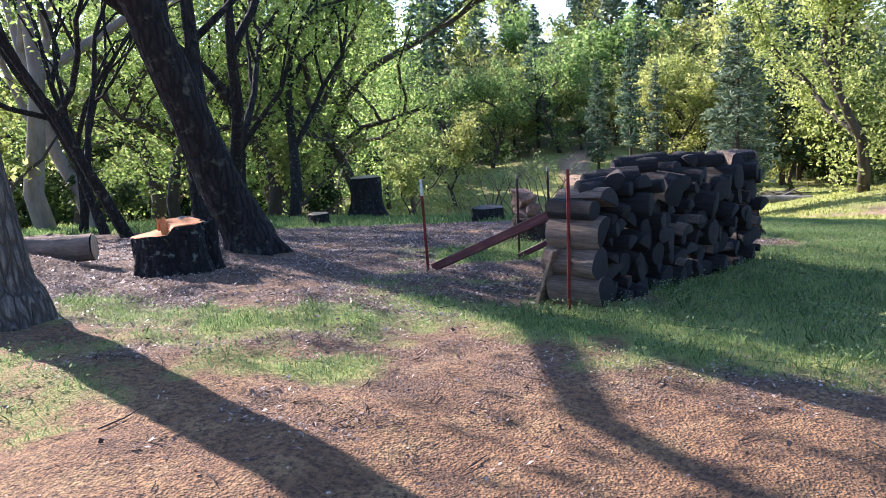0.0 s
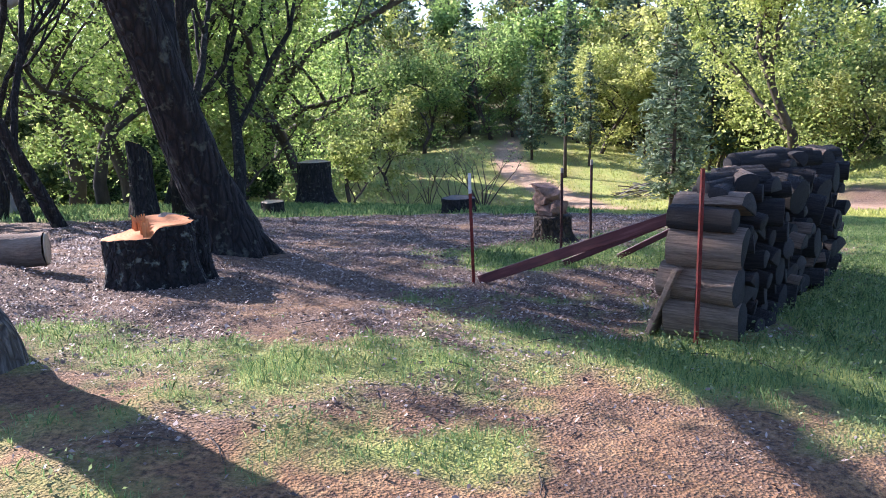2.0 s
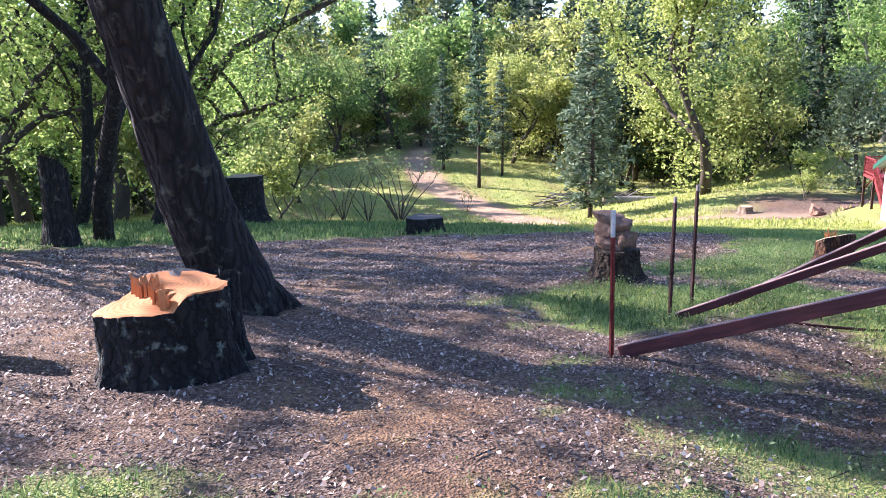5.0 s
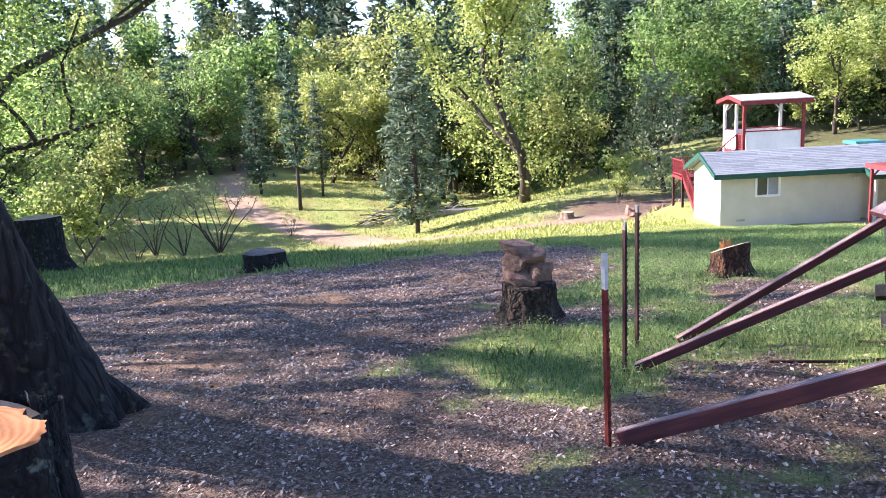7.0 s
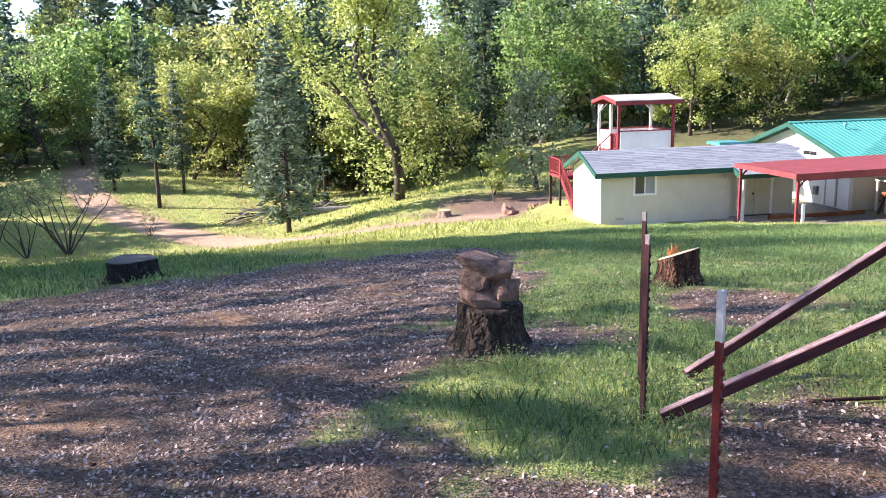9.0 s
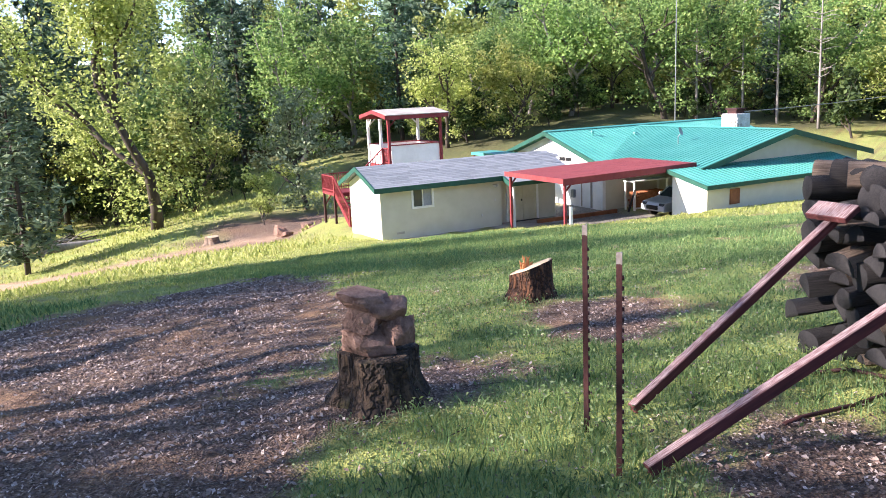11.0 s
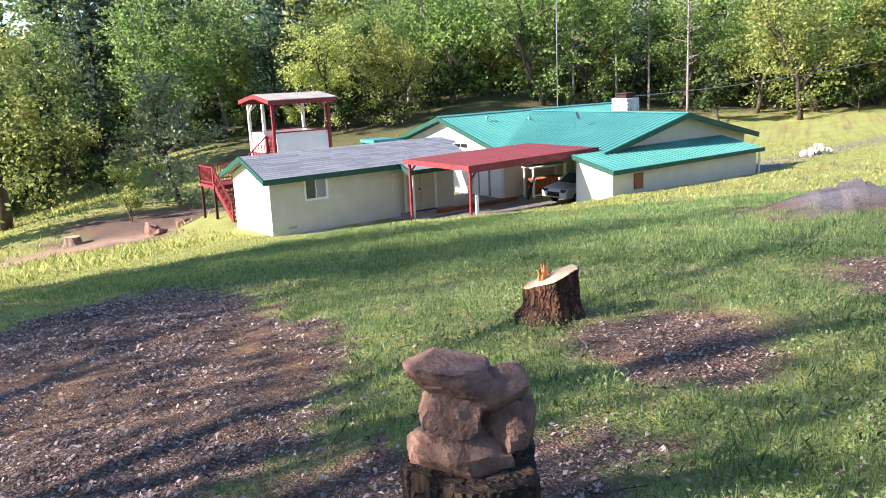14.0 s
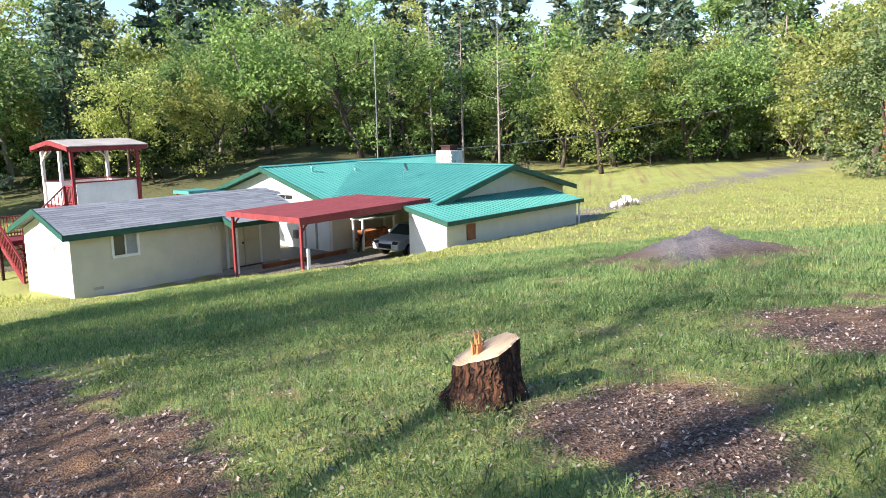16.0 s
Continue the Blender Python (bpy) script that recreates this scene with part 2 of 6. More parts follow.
FOOTHILL = ((-40, -25, -10, 0, 10, 20, 28, 34, 40, 47, 58, 66, 75, 86, 96), (0, 1, 3, 5, 6.3, 5, 3.2, 3.2, 6.5, 8, 8, 8, 4.5, 1.5, 0))   # rise of the wooded slopes by compass angle
HEAPS = ((16.7, 13.4, 0.42, 1.25), (15.6, 13.9, 0.15, 1.5), (5.4, 16.1, 0.1, 0.9), (1.7, 15.4, 0.13, 0.65), (-3.1, 14.6, 0.12, 1.0), (-5.3, 12.2, 0.3, 1.0), (41, 64, 2.2, 12))


def gz(x, y):
    return float(ground_z(x, y))


def blob(x, y, spots):
    m = np.zeros_like(x)
    for px, py, rx, ry, k in spots:
        m = m + k * np.exp(-(((x - px) / rx) ** 2 + ((y - py) / ry) ** 2))
    return m


def speckle(x, y):
    return (np.sin(2.3 * x + 1.7 * np.sin(1.9 * y)) * np.sin(2.1 * y + 1.3 * np.sin(1.7 * x)) * 0.6 + np.sin(6.1 * x + 2 * np.sin(4.4 * y)) * np.sin(5.7 * y + x) * 0.4
            + 0.3 * np.sin(14 * x + 2 * np.sin(9 * y)) * np.sin(12.5 * y))


LAWN = ((-1.2, 9.2, 1.0, 0.5, 1.2), (-0.3, 10.1, 1.0, 0.6, 0.8), (-3.0, 9.7, 1.1, 0.8, 0.9), (-2.7, 7.3, 1.0, 0.7, 1.0), (-0.9, 7.9, 0.7, 0.35, 0.95), (2.3, 8.9, 1.6, 1.3, 1.0), (0.9, 9.3, 0.9, 0.6, 0.8),
        (4.8, 11.0, 2.2, 3.0, 1.2), (1.4, 14.0, 1.3, 1.0, 1.3), (0.7, 12.9, 0.5, 0.6, 0.8), (2.9, 14.2, 0.7, 0.7, 0.6), (-0.1, 11.2, 0.9, 0.4, 0.8), (1.0, 11.3, 0.5, 0.3, 0.6), (3.2, 16.4, 0.9, 0.7, 0.75), (-1.9, 8.5, 0.8, 0.4, 0.7),
        (-3.6, 8.0, 0.8, 0.6, 0.8), (-0.4, 13.2, 0.3, 0.2, 0.6), (-0.2, 12.1, 0.4, 0.25, 0.7), (0.1, 14.6, 0.5, 0.3, 0.5), (4.5, 17.8, 1.0, 0.8, 0.6), (3.4, 17.4, 0.7, 0.6, 0.6), (3.6, 16.0, 0.8, 0.5, 0.6), (2.2, 16.9, 0.5, 0.4, 0.6), (3.7, 14.7, 0.6, 0.4, 0.5),
        (0.8, 13.6, 0.8, 0.7, 0.8), (1.2, 14.7, 0.7, 0.5, 0.8), (-0.4, 14.4, 0.3, 0.2, 0.6), (-0.7, 7.9, 0.5, 0.3, 0.5), (-3.3, 10.5, 0.5, 0.3, 0.7), (5.7, 15.6, 0.4, 0.3, 0.5))
BARE = ((2.2, 15.2, 0.8, 0.5, 0.7), (4.6, 15.0, 1.4, 0.7, 0.8), (5.2, 15.4, 0.7, 0.6, 0.7), (16.5, 13.4, 1.9, 1.6, 1.6), (6.9, 13.0, 1.3, 0.9, 0.6), (8.8, 12.4, 1.4, 0.7, 0.5), (3.2, 18.2, 1.2, 0.8, 0.9), (1.2, 12.0, 0.9, 0.7, 0.7),
        (5.5, 4.5, 4.5, 1.8, 1.6), (35, 51.5, 4.5, 4, 1.5), (31.5, 48.5, 3, 2, 1.0), (38, 56, 5, 4, 0.8), (7.8, 13.2, 1.2, 0.6, 0.7), (4.5, 14.6, 0.9, 0.5, 0.7))


def grass_cover(x, y):
    """0 bare soil and litter, 1 dense grass."""
    edge = np.interp(y, [7, 10, 13, 15, 16, 17, 20, 25], [2.4, 2.4, 2.6, 2.7, 3.2, 4.2, 6.4, 9.5])
    field = step(-0.8, 0.9, x - edge + 0.5 * speckle(x * 0.7, y * 0.7)) * np.maximum(step(7.4, 9.2, y + 0.1 * x), step(8, 14, x))
    far = step(24.2, 25.8, y + 0.6 * speckle(x * 0.5, y * 0.5))
    base = np.maximum(field, far * 0.95) * 1.05 - 0.1
    m = base + blob(x, y, LAWN) - blob(x, y, BARE) + 0.42 * speckle(x, y) + 0.2 * speckle(x * 2.7 + 5, y * 2.7) - 0.12
    return np.clip((m - 0.22) * 1.5, 0, 1) * (1 - track_cover(x, y))


def wood_edge(az):
    """Distance at which the wood begins, by compass angle from the walk."""
    return np.interp(az, [-75, -45, -20, -8, 0, 8, 15, 20, 26, 33, 38, 42, 48, 57, 66, 76, 86, 95, 105, 125], [50, 46, 46, 76, 104, 116, 118, 106, 92, 86, 96, 100, 94, 92, 99, 100, 100, 104, 92, 80])


def track_line(y):
    """Centre of the dirt road through the meadow."""
    return np.interp(y, [52, 58, 66, 73, 83, 91, 98, 105, 115, 130, 140, 170], [26, 23, 21.8, 21.3, 20.3, 19.1, 17.9, 18.7, 20.5, 24.8, 28.5, 36])


def track_cover(x, y):
    d = np.abs(x - track_line(y)) + 0.3 * speckle(x * 0.4, y * 0.4)
    main = (1 - step(1.3, 2.2, d)) * step(55, 60, y) * (1 - step(150, 170, y))
    d2 = 0.7 * np.abs(y - (58.1 - 1.05 * (x - 23.6))) + 0.4 * speckle(x * 0.4, y * 0.4)
    spur = (1 - step(1.0, 2.2, d2)) * step(17, 21, x) * (1 - step(30, 40, x)) * 0.85
    return np.clip(np.maximum(main, spur), 0, 1)

# ---- building helpers ----


def part(name, bm, mat, parent=None, label=""):
    """Links a bmesh, or a (verts, faces) pair, as one mesh object under a thing or under a part."""
    me = bpy.data.meshes.new(name)
    if isinstance(bm, tuple):
        me.from_pydata(bm[0], [], bm[1])
        me.update()
    else:
        bm.to_mesh(me)
        bm.free()
    for one in mat if isinstance(mat, (list, tuple)) else (mat,):
        me.materials.append(one)
    ob = new(name, me)
    ob.parent = parent
    if label:
        ob["label"] = label
    return ob


def thing(name, m, label, category, group="", kind=""):
    ob = new(name)
    ob.empty_display_size = 0.2
    ob.matrix_world = m
    return tagged(ob, label, category, group, kind)


def smooth(ob, angle=50):
    me = ob.data
    me.polygons.foreach_set("use_smooth", [True] * len(me.polygons))
    me.set_sharp_from_angle(angle=radians(angle))
    return ob


def boxes(*specs, bevel=0.0):
    """Boxes (x0, x1, y0, y1, z0, z1) in one bmesh."""
    bm = bmesh.new()
    for x0, x1, y0, y1, z0, z1 in specs:
        r = bmesh.ops.create_cube(bm, size=1)
        bmesh.ops.transform(bm, matrix=Matrix.LocRotScale(((x0 + x1) / 2, (y0 + y1) / 2, (z0 + z1) / 2), None, (x1 - x0, y1 - y0, z1 - z0)), verts=r["verts"])
    if bevel:
        bmesh.ops.bevel(bm, geom=bm.edges[:], offset=bevel, segments=1, affect="EDGES")
    return bm


def prism(profile, axis, a, b):
    """A profile of (s, z) pairs drawn along u (axis 0) or v (axis 1) from a to b."""
    bm = bmesh.new()
    rings = []
    for k in (a, b):
        rings.append([bm.verts.new((k, s, z) if axis == 0 else (s, k, z)) for s, z in profile])
    n = len(profile)
    bm.faces.new(rings[0])
    bm.faces.new(rings[1][::-1])
    for i in range(n):
        bm.faces.new((rings[0][i], rings[1][i], rings[1][(i + 1) % n], rings[0][(i + 1) % n]))
    bmesh.ops.recalc_face_normals(bm, faces=bm.faces[:])
    return bm


def tube(points, radii, seg=8, caps=True, rough=0.0, rng=None):
    """Verts and faces of a tube along points."""
    pts = [Vector(p) for p in points]
    verts, faces = [], []
    up = Vector((1, 0, 0))
    for i, (p, r) in enumerate(zip(pts, radii)):
        d = (pts[min(i + 1, len(pts) - 1)] - pts[max(i - 1, 0)]).normalized()
        s = (up - d * up.dot(d))
        s = s.normalized() if s.length > 0.01 else Vector((0, 1, 0))
        up = s
        t = d.cross(s)
        for k in range(seg):
            a = 2 * math.pi * k / seg
            q = r * (1 + (rough * (rng.random() - 0.5) if rng else 0))
            verts.append(tuple(p + (s * math.cos(a) + t * math.sin(a)) * q))
    for i in range(len(pts) - 1):
        for k in range(seg):
            a, b = i * seg + k, i * seg + (k + 1) % seg
            faces.append((a, b, b + seg, a + seg))
    if caps:
        faces.append(tuple(range(seg))[::-1])
        faces.append(tuple(range(len(verts) - seg, len(verts))))
    return verts, faces


def ridged(points, radii, seg, steps, seed, depth=0.06):
    """A trunk along a smooth line through points, with real bark ridges."""
    n = len(points)
    t = np.linspace(0, n - 1, steps)
    P, r = np.array(points, float), np.interp(t, range(n), radii)
    i = np.clip(t.astype(int), 0, n - 2)
    f = (t - i)[:, None]
    a, b, c, d = P[np.maximum(i - 1, 0)], P[i], P[i + 1], P[np.minimum(i + 2, n - 1)]
    Q = 0.5 * (2 * b + (c - a) * f + (2 * a - 5 * b + 4 * c - d) * f ** 2 + (3 * b - a - 3 * c + d) * f ** 3)
    verts, faces = tube([tuple(p) for p in Q], r.tolist(), seg)
    out = []
    for k, v in enumerate(verts):
        ax, ang = Vector(Q[k // seg]), 6.2832 * (k % seg) / seg
        w = noise.noise((math.cos(ang) * 5 + seed, math.sin(ang) * 5, v[2] * 1.6)) + 0.6 * noise.noise((math.cos(ang) * 11, math.sin(ang) * 11 + seed, v[2] * 4.5))
        w += 1.2 * noise.noise((math.cos(ang) * 1.3, math.sin(ang) * 1.3, v[2] * 0.9 + seed))
        out.append(tuple(ax + (Vector(v) - ax) * (1 + depth * w)))
    return out, faces


def join(pieces):
    verts, faces = [], []
    for v, f in pieces:
        o = len(verts)
        verts += v
        faces += [tuple(i + o for i in face) for face in f]
    return verts, faces


def cards(centres, size, rng, long=1.0, flat=0.0):
    """Small bent leaves (two triangles each) at the centres, turned at random."""
    n = len(centres)
    c = np.asarray(centres, float)
    d = rng.normal(size=(n, 3))
    d[:, 2] *= 1 - flat
    d /= np.linalg.norm(d, axis=1)[:, None]
    e = np.cross(d, rng.normal(size=(n, 3)))
    e /= np.linalg.norm(e, axis=1)[:, None]
    s = size * (0.6 + 0.8 * rng.random((n, 1)))
    nrm = np.cross(d, e) * s * 0.25
    v = np.stack([c - d * s * long, c - e * s * 0.62 + nrm, c + d * s * long, c + e * s * 0.62 + nrm], 1).reshape(-1, 3)
    k = np.arange(n) * 4
    f = np.stack([k, k + 1, k + 2, k + 3], 1)
    return v.tolist(), f.tolist()


# ---- the ground: one sheet to the horizon ----


def lines(fine, coarse):
    a, b, s = fine
    mid = np.arange(a, b, s)
    lo, hi, g = [], [], s
    x = a
    while x > coarse[0]:
        g *= 1.075
        x -= g
        lo.append(x)
    x, g = b, s
    while x < coarse[1]:
        x += g
        g *= 1.075
        hi.append(x)
    return np.array(lo[::-1] + list(mid) + hi)


def ground_material():
    m = Mat("soil_and_grass", 0.97)
    co = m.coords((1, 1, 1), True)
    big, mid, fin = m.noise(0.45, co), m.noise(3.0, co, 6), m.noise(26, co, 8, 0.75)
    soil = m.ramp(mid, [(0.25, lin("7b583c")), (0.5, lin("a97e54")), (0.75, lin("cca570"))])
    soil = m.mix(m.ramp(fin, [(0.38, (0, 0, 0, 1)), (0.58, (0.85, 0.85, 0.85, 1))]), lin("4a3325"), soil)
    v = m.n("TexVoronoi", Scale=58.0)
    m.l(m.mix(0.03, co, m.n("TexNoise", Scale=12.0).outputs["Color"]), v.inputs["Vector"])
    chip = m.ramp(v.outputs["Color"], [(0.1, lin("4c382c")), (0.5, lin("8a6f5d")), (0.9, lin("bda591"))])
    chip = m.mix(m.ramp(fin, [(0.35, (0, 0, 0, 1)), (0.65, (0.8, 0.8, 0.8, 1))]), lin("412f24"), chip)

    def at(name):
        a = m.n("Attribute")
        a.attribute_name = name
        return a.outputs["Fac"]

    base = m.mix(at("litter"), soil, chip)
    gr = m.ramp(fin, [(0.25, lin("66783a")), (0.5, lin("8f9d4d")), (0.8, lin("b5b86c"))])
    gr = m.mix(m.ramp(big, [(0.35, (0, 0, 0, 1)), (0.7, (0.75, 0.75, 0.75, 1))]), gr, lin("b0aa60"))
    gr = m.mix(m.ramp(mid, [(0.55, (0, 0, 0, 1)), (0.8, (0.6, 0.6, 0.6, 1))]), gr, lin("6b8040"))
    c = m.mix(at("cover"), base, gr)
    path = m.ramp(mid, [(0.3, lin("a58468")), (0.7, lin("c3a688"))])
    c = m.mix(at("track"), c, path)
    c = m.mix(at("gravel"), c, m.ramp(v.outputs["Color"], [(0.1, lin("514d4e")), (0.5, lin("77716f")), (0.9, lin("a09894"))]))
    # under and before the trees, their shade is put into the floor colour
    c = m.mix(at("wood_floor_shade"), c, m.ramp(mid, [(0.3, lin("2a2a1a")), (0.6, lin("4a4a2b")), (0.8, lin("6a6e38"))]))
    m.color(c)
    m.bump(m.mix(0.5, v.outputs["Distance"], fin), 1.0, 0.05)
    return m.m


def build_ground():
    xs, ys = lines((-7.5, 9.5, 0.075), (-700, 700)), lines((3.5, 20, 0.075), (-500, 900))
    X, Y = np.meshgrid(xs, ys)
    Z = ground_z(X, Y)
    nx, ny = len(xs), len(ys)
    me = bpy.data.meshes.new("ground")
    k = (np.arange(ny - 1)[:, None] * nx + np.arange(nx - 1)[None]).ravel()
    me.from_pydata(np.stack([X, Y, Z], -1).reshape(-1, 3).tolist(), [], np.stack([k, k + 1, k + 1 + nx, k + nx], 1).tolist())
    r = np.hypot(X - 10, Y - 10)
    u, v = house_uv(X, Y)
    drive = step(5.5, 6.3, u) * step(-6.9, -6.1, v) * (1 - step(14, 15, u)) * (1 - step(3, 5, v))
    drive = np.maximum(drive, (1 - step(1.8, 2.6, np.abs(v + 3.0 + 0.04 * u))) * step(26, 28, u) * (1 - step(70, 90, u)))
    heap = np.clip(blob(X, Y, ((16.7, 13.4, 1.3, 1.2, 1.8), (15.3, 13.9, 1.3, 0.6, 1.0))) - 0.35, 0, 1)
    lit = np.clip(0.5 + 0.6 * speckle(X * 0.6 + 3, Y * 0.6) + 0.4 * step(9, 12, Y) - 0.75 * (1 - step(6.4, 8.8, Y + 0.25 * X)), 0, 1) * (1 - step(60, 90, r))
    # the painted shade of the wood floor starts 14 m early behind the house
    for name, val in (("cover", grass_cover(X, Y)), ("track", track_cover(X, Y)), ("gravel", np.maximum(drive * 0.9, heap)), ("litter", lit), ("wood_floor_shade", step(-3, 9, np.hypot(X + 2, Y - 10) - wood_edge(np.degrees(np.arctan2(X + 2, Y - 10))) + 5 * speckle(X * 0.12, Y * 0.12) + 14 * step(42, 50, np.degrees(np.arctan2(X + 2, Y - 10))) * (1 - step(74, 82, np.degrees(np.arctan2(X + 2, Y - 10))))) * 0.85)):
        me.attributes.new(name, "FLOAT", "POINT").data.foreach_set("value", np.asarray(val, np.float32).ravel())
    me.materials.append(ground_material())
    ob = new("ground", me)
    smooth(ob, 180)
    tagged(ob, "red-brown soil with leaf litter, worn grass and a meadow falling to a valley", "ground", kind="structure")


build_ground()

# ---- trees ----


def oak_meshes(seed, h, spread, clumps, per, leaf_size, bare=0.25, trunk_r=None, lean=(0, 0), split=False, fill=0.0):
    """Trunk and crown of a broadleaf tree: forked crooked limbs with clumps of leaves at their ends."""
    rng = np.random.default_rng(seed)
    r0 = trunk_r or h * 0.02
    wood, tips = [], []

    def limb(p, d, length, r, depth):
        n = 5
        pts, q = [p], Vector(p)
        dd = Vector(d)
        for i in range(n):
            dd = (dd + Vector(rng.normal(size=3)) * 0.2 + Vector((0, 0, 0.05))).normalized()
            q = q + dd * length / n
            pts.append(q.copy())
        wood.append(tube(pts, [r * (1 - 0.6 * i / n) for i in range(n + 1)], 7 if depth < 2 else 4, depth == 0))
        if depth >= 2:
            tips.extend(pts[2:])
            return
        tips.append(pts[-1])
        kids = 4 if depth == 0 else 3
        for j in range(kids):
            a = rng.random() * 6.28
            out = Vector((math.cos(a), math.sin(a), 0.35 + 0.5 * rng.random())).normalized()
            k = 2 + j % 4
            limb(pts[k], (dd * 0.45 + out * spread).normalized(), length * (0.62 + 0.25 * rng.random()), r * 0.5, depth + 1)

    limb(Vector((0, 0, -0.4)), Vector((lean[0], lean[1], 1)), h * 0.5, r0, 0)
    tips = np.array([tuple(t) for t in tips])
    top = tips[:, 2].max()
    tips *= h * 0.93 / top
    wood = [(((np.array(v) * h * 0.93 / top)).tolist(), f) for v, f in wood]
    tips = tips[tips[:, 2] > h * bare]
    pick = tips[rng.integers(0, len(tips), clumps)] + rng.normal(size=(clumps, 3)) * h * 0.035
    low = rng.random(clumps) < fill
    a, q = rng.random(clumps) * 6.28, np.sqrt(rng.random(clumps))
    zz = h * (0.05 + 0.72 * rng.random(clumps))
    rad = h * 0.34 * spread * q * np.sin(np.clip(zz / h * 2.6 + 0.45, 0, 3.1))
    pick = np.where(low[:, None], np.stack([rad * np.cos(a), rad * np.sin(a), zz], 1), pick)
    c = np.repeat(pick, per, 0) + rng.normal(size=(clumps * per, 3)) * np.array([1, 1, 0.62]) * h * 0.042 * (0.5 + rng.random((clumps * per, 1)))
    return (wood if split else join(wood)), cards(c, leaf_size, rng, 1.0, 0.3)


def pine_meshes(seed, h, spread, whorls, per, leaf_size, bare=0.15, ragged=0.45):
    rng = np.random.default_rng(seed)
    sway = rng.normal(size=2) * h * 0.008
    wood = [tube([(sway[0] * math.sin(3 * k), sway[1] * math.sin(4 * k), -0.4 + (h + 0.4) * k) for k in np.linspace(0, 1, 9)], [h * 0.013 * (1.05 - k) for k in np.linspace(0, 1, 9)], 7)]
    cs = []
    for i in range(whorls):
        k = bare + (1 - bare) * (i + 0.7 * rng.random()) / whorls
        z = h * k
        reach = spread * (1 - k) ** 0.8 * min(1, (k - bare) * 5 + 0.35) * rng.uniform(0.7, 1.1)
        for j in range(rng.integers(4, 7)):
            a = rng.random() * 6.28
            L = reach * (1 - ragged * rng.random()) + 0.25
            droop = -0.18 + 0.45 * k
            tip = np.array([math.cos(a) * L, math.sin(a) * L, z + L * droop])
            base = np.array([0, 0, z])
            wood.append(tube([base, base * 0.5 + tip * 0.5 + np.array([0, 0, L * 0.05]), tip], [0.03 + L * 0.008, 0.025, 0.01], 3, False))
            n = max(3, int(per * L / spread))
            s = 0.25 + 0.78 * rng.random((n, 1)) ** 0.7
            cs.append(base * (1 - s) + tip * s + rng.normal(size=(n, 3)) * np.array([0.13, 0.13, 0.1]) * (L * 0.9 + 0.3))
    c = np.concatenate(cs)
    return join(wood), cards(c, leaf_size, rng, 1.7, 0.35)


def plant(name, meshes, wood_mat, leaf_mat, label, category, m=None, group="", trunk="trunk", crown="crown"):
    ob = thing(name, m or Matrix(), label, category, group)
    if isinstance(meshes[0], list):
        for i, piece in enumerate(meshes[0]):
            smooth(part("limb" if i else trunk, piece, wood_mat, ob), 180)
    else:
        smooth(part(trunk, meshes[0], wood_mat, ob), 180)
    part(crown, meshes[1], leaf_mat, ob)
    return ob


def put(x, y, rot=0.0, s=1.0, sink=0.1, stretch=1.0):
    return Matrix.LocRotScale((x, y, gz(x, y) - sink), Euler((0, 0, radians(rot))), (s, s, s * stretch))


# kinds of far trees; each is built once at its first place and then copied
OAKS = [(oak_meshes(11, 16, 1.0, 150, 40, 0.2, 0.2, fill=0.22), BARK_FAR, OAK_LEAF, "yellow-green spring oak with crooked dark limbs"),
        (oak_meshes(12, 18, 0.85, 150, 40, 0.21, 0.2, fill=0.22), BARK_FAR, OAK_LEAF_GREEN, "fresh green broadleaf tree with an uneven crown"),
        (oak_meshes(13, 14, 1.15, 140, 40, 0.2, 0.18, fill=0.2), BARK_FAR, OAK_LEAF_GOLD, "golden-green oak in new leaf on the slope"),
        (oak_meshes(14, 17, 0.9, 150, 40, 0.2, 0.22, fill=0.2), BARK_PALE, OAK_LEAF_GREEN, "green oak with a pale grey trunk"),
        (oak_meshes(18, 17, 1.0, 100, 26, 0.33, 0.16, fill=0.35), BARK_FAR, OAK_LEAF, "yellow-green oak high on the wooded hillside"),
        (oak_meshes(19, 18, 0.9, 100, 26, 0.33, 0.16, fill=0.35), BARK_FAR, OAK_LEAF_GOLD, "golden-green oak high on the wooded hillside"),
        (oak_meshes(20, 17, 0.95, 100, 26, 0.33, 0.16, fill=0.35), BARK_FAR, OAK_LEAF_GREEN, "green broadleaf tree high on the wooded hillside"),
        (oak_meshes(27, 17, 0.95, 190, 56, 0.095, 0.14, fill=0.3), BARK_FAR, OAK_LEAF_SPRING, "bright spring-green oak below the bare ground")]
PINES = [(pine_meshes(21, 26, 5.2, 40, 30, 0.27, 0.1, 0.6), BARK_FAR, PINE_LEAF, "tall dark green pine with drooping boughs"),
         (pine_meshes(22, 24, 4.6, 36, 30, 0.26, 0.18, 0.6), BARK_FAR, PINE_LEAF_GREY, "slender grey-green pine on the wooded slope"),
         (pine_meshes(23, 27, 5.4, 34, 32, 0.28, 0.3, 0.65), BARK_FAR, PINE_LEAF, "ragged old pine with a tall bare stem"),
         (pine_meshes(25, 25, 4.8, 26, 20, 0.46, 0.12, 0.55), BARK_FAR, PINE_LEAF_GREY, "grey-green pine on the far ridge"),
         (pine_meshes(26, 27, 5.2, 26, 20, 0.48, 0.16, 0.55), BARK_FAR, PINE_LEAF, "dark green pine on the far ridge")]
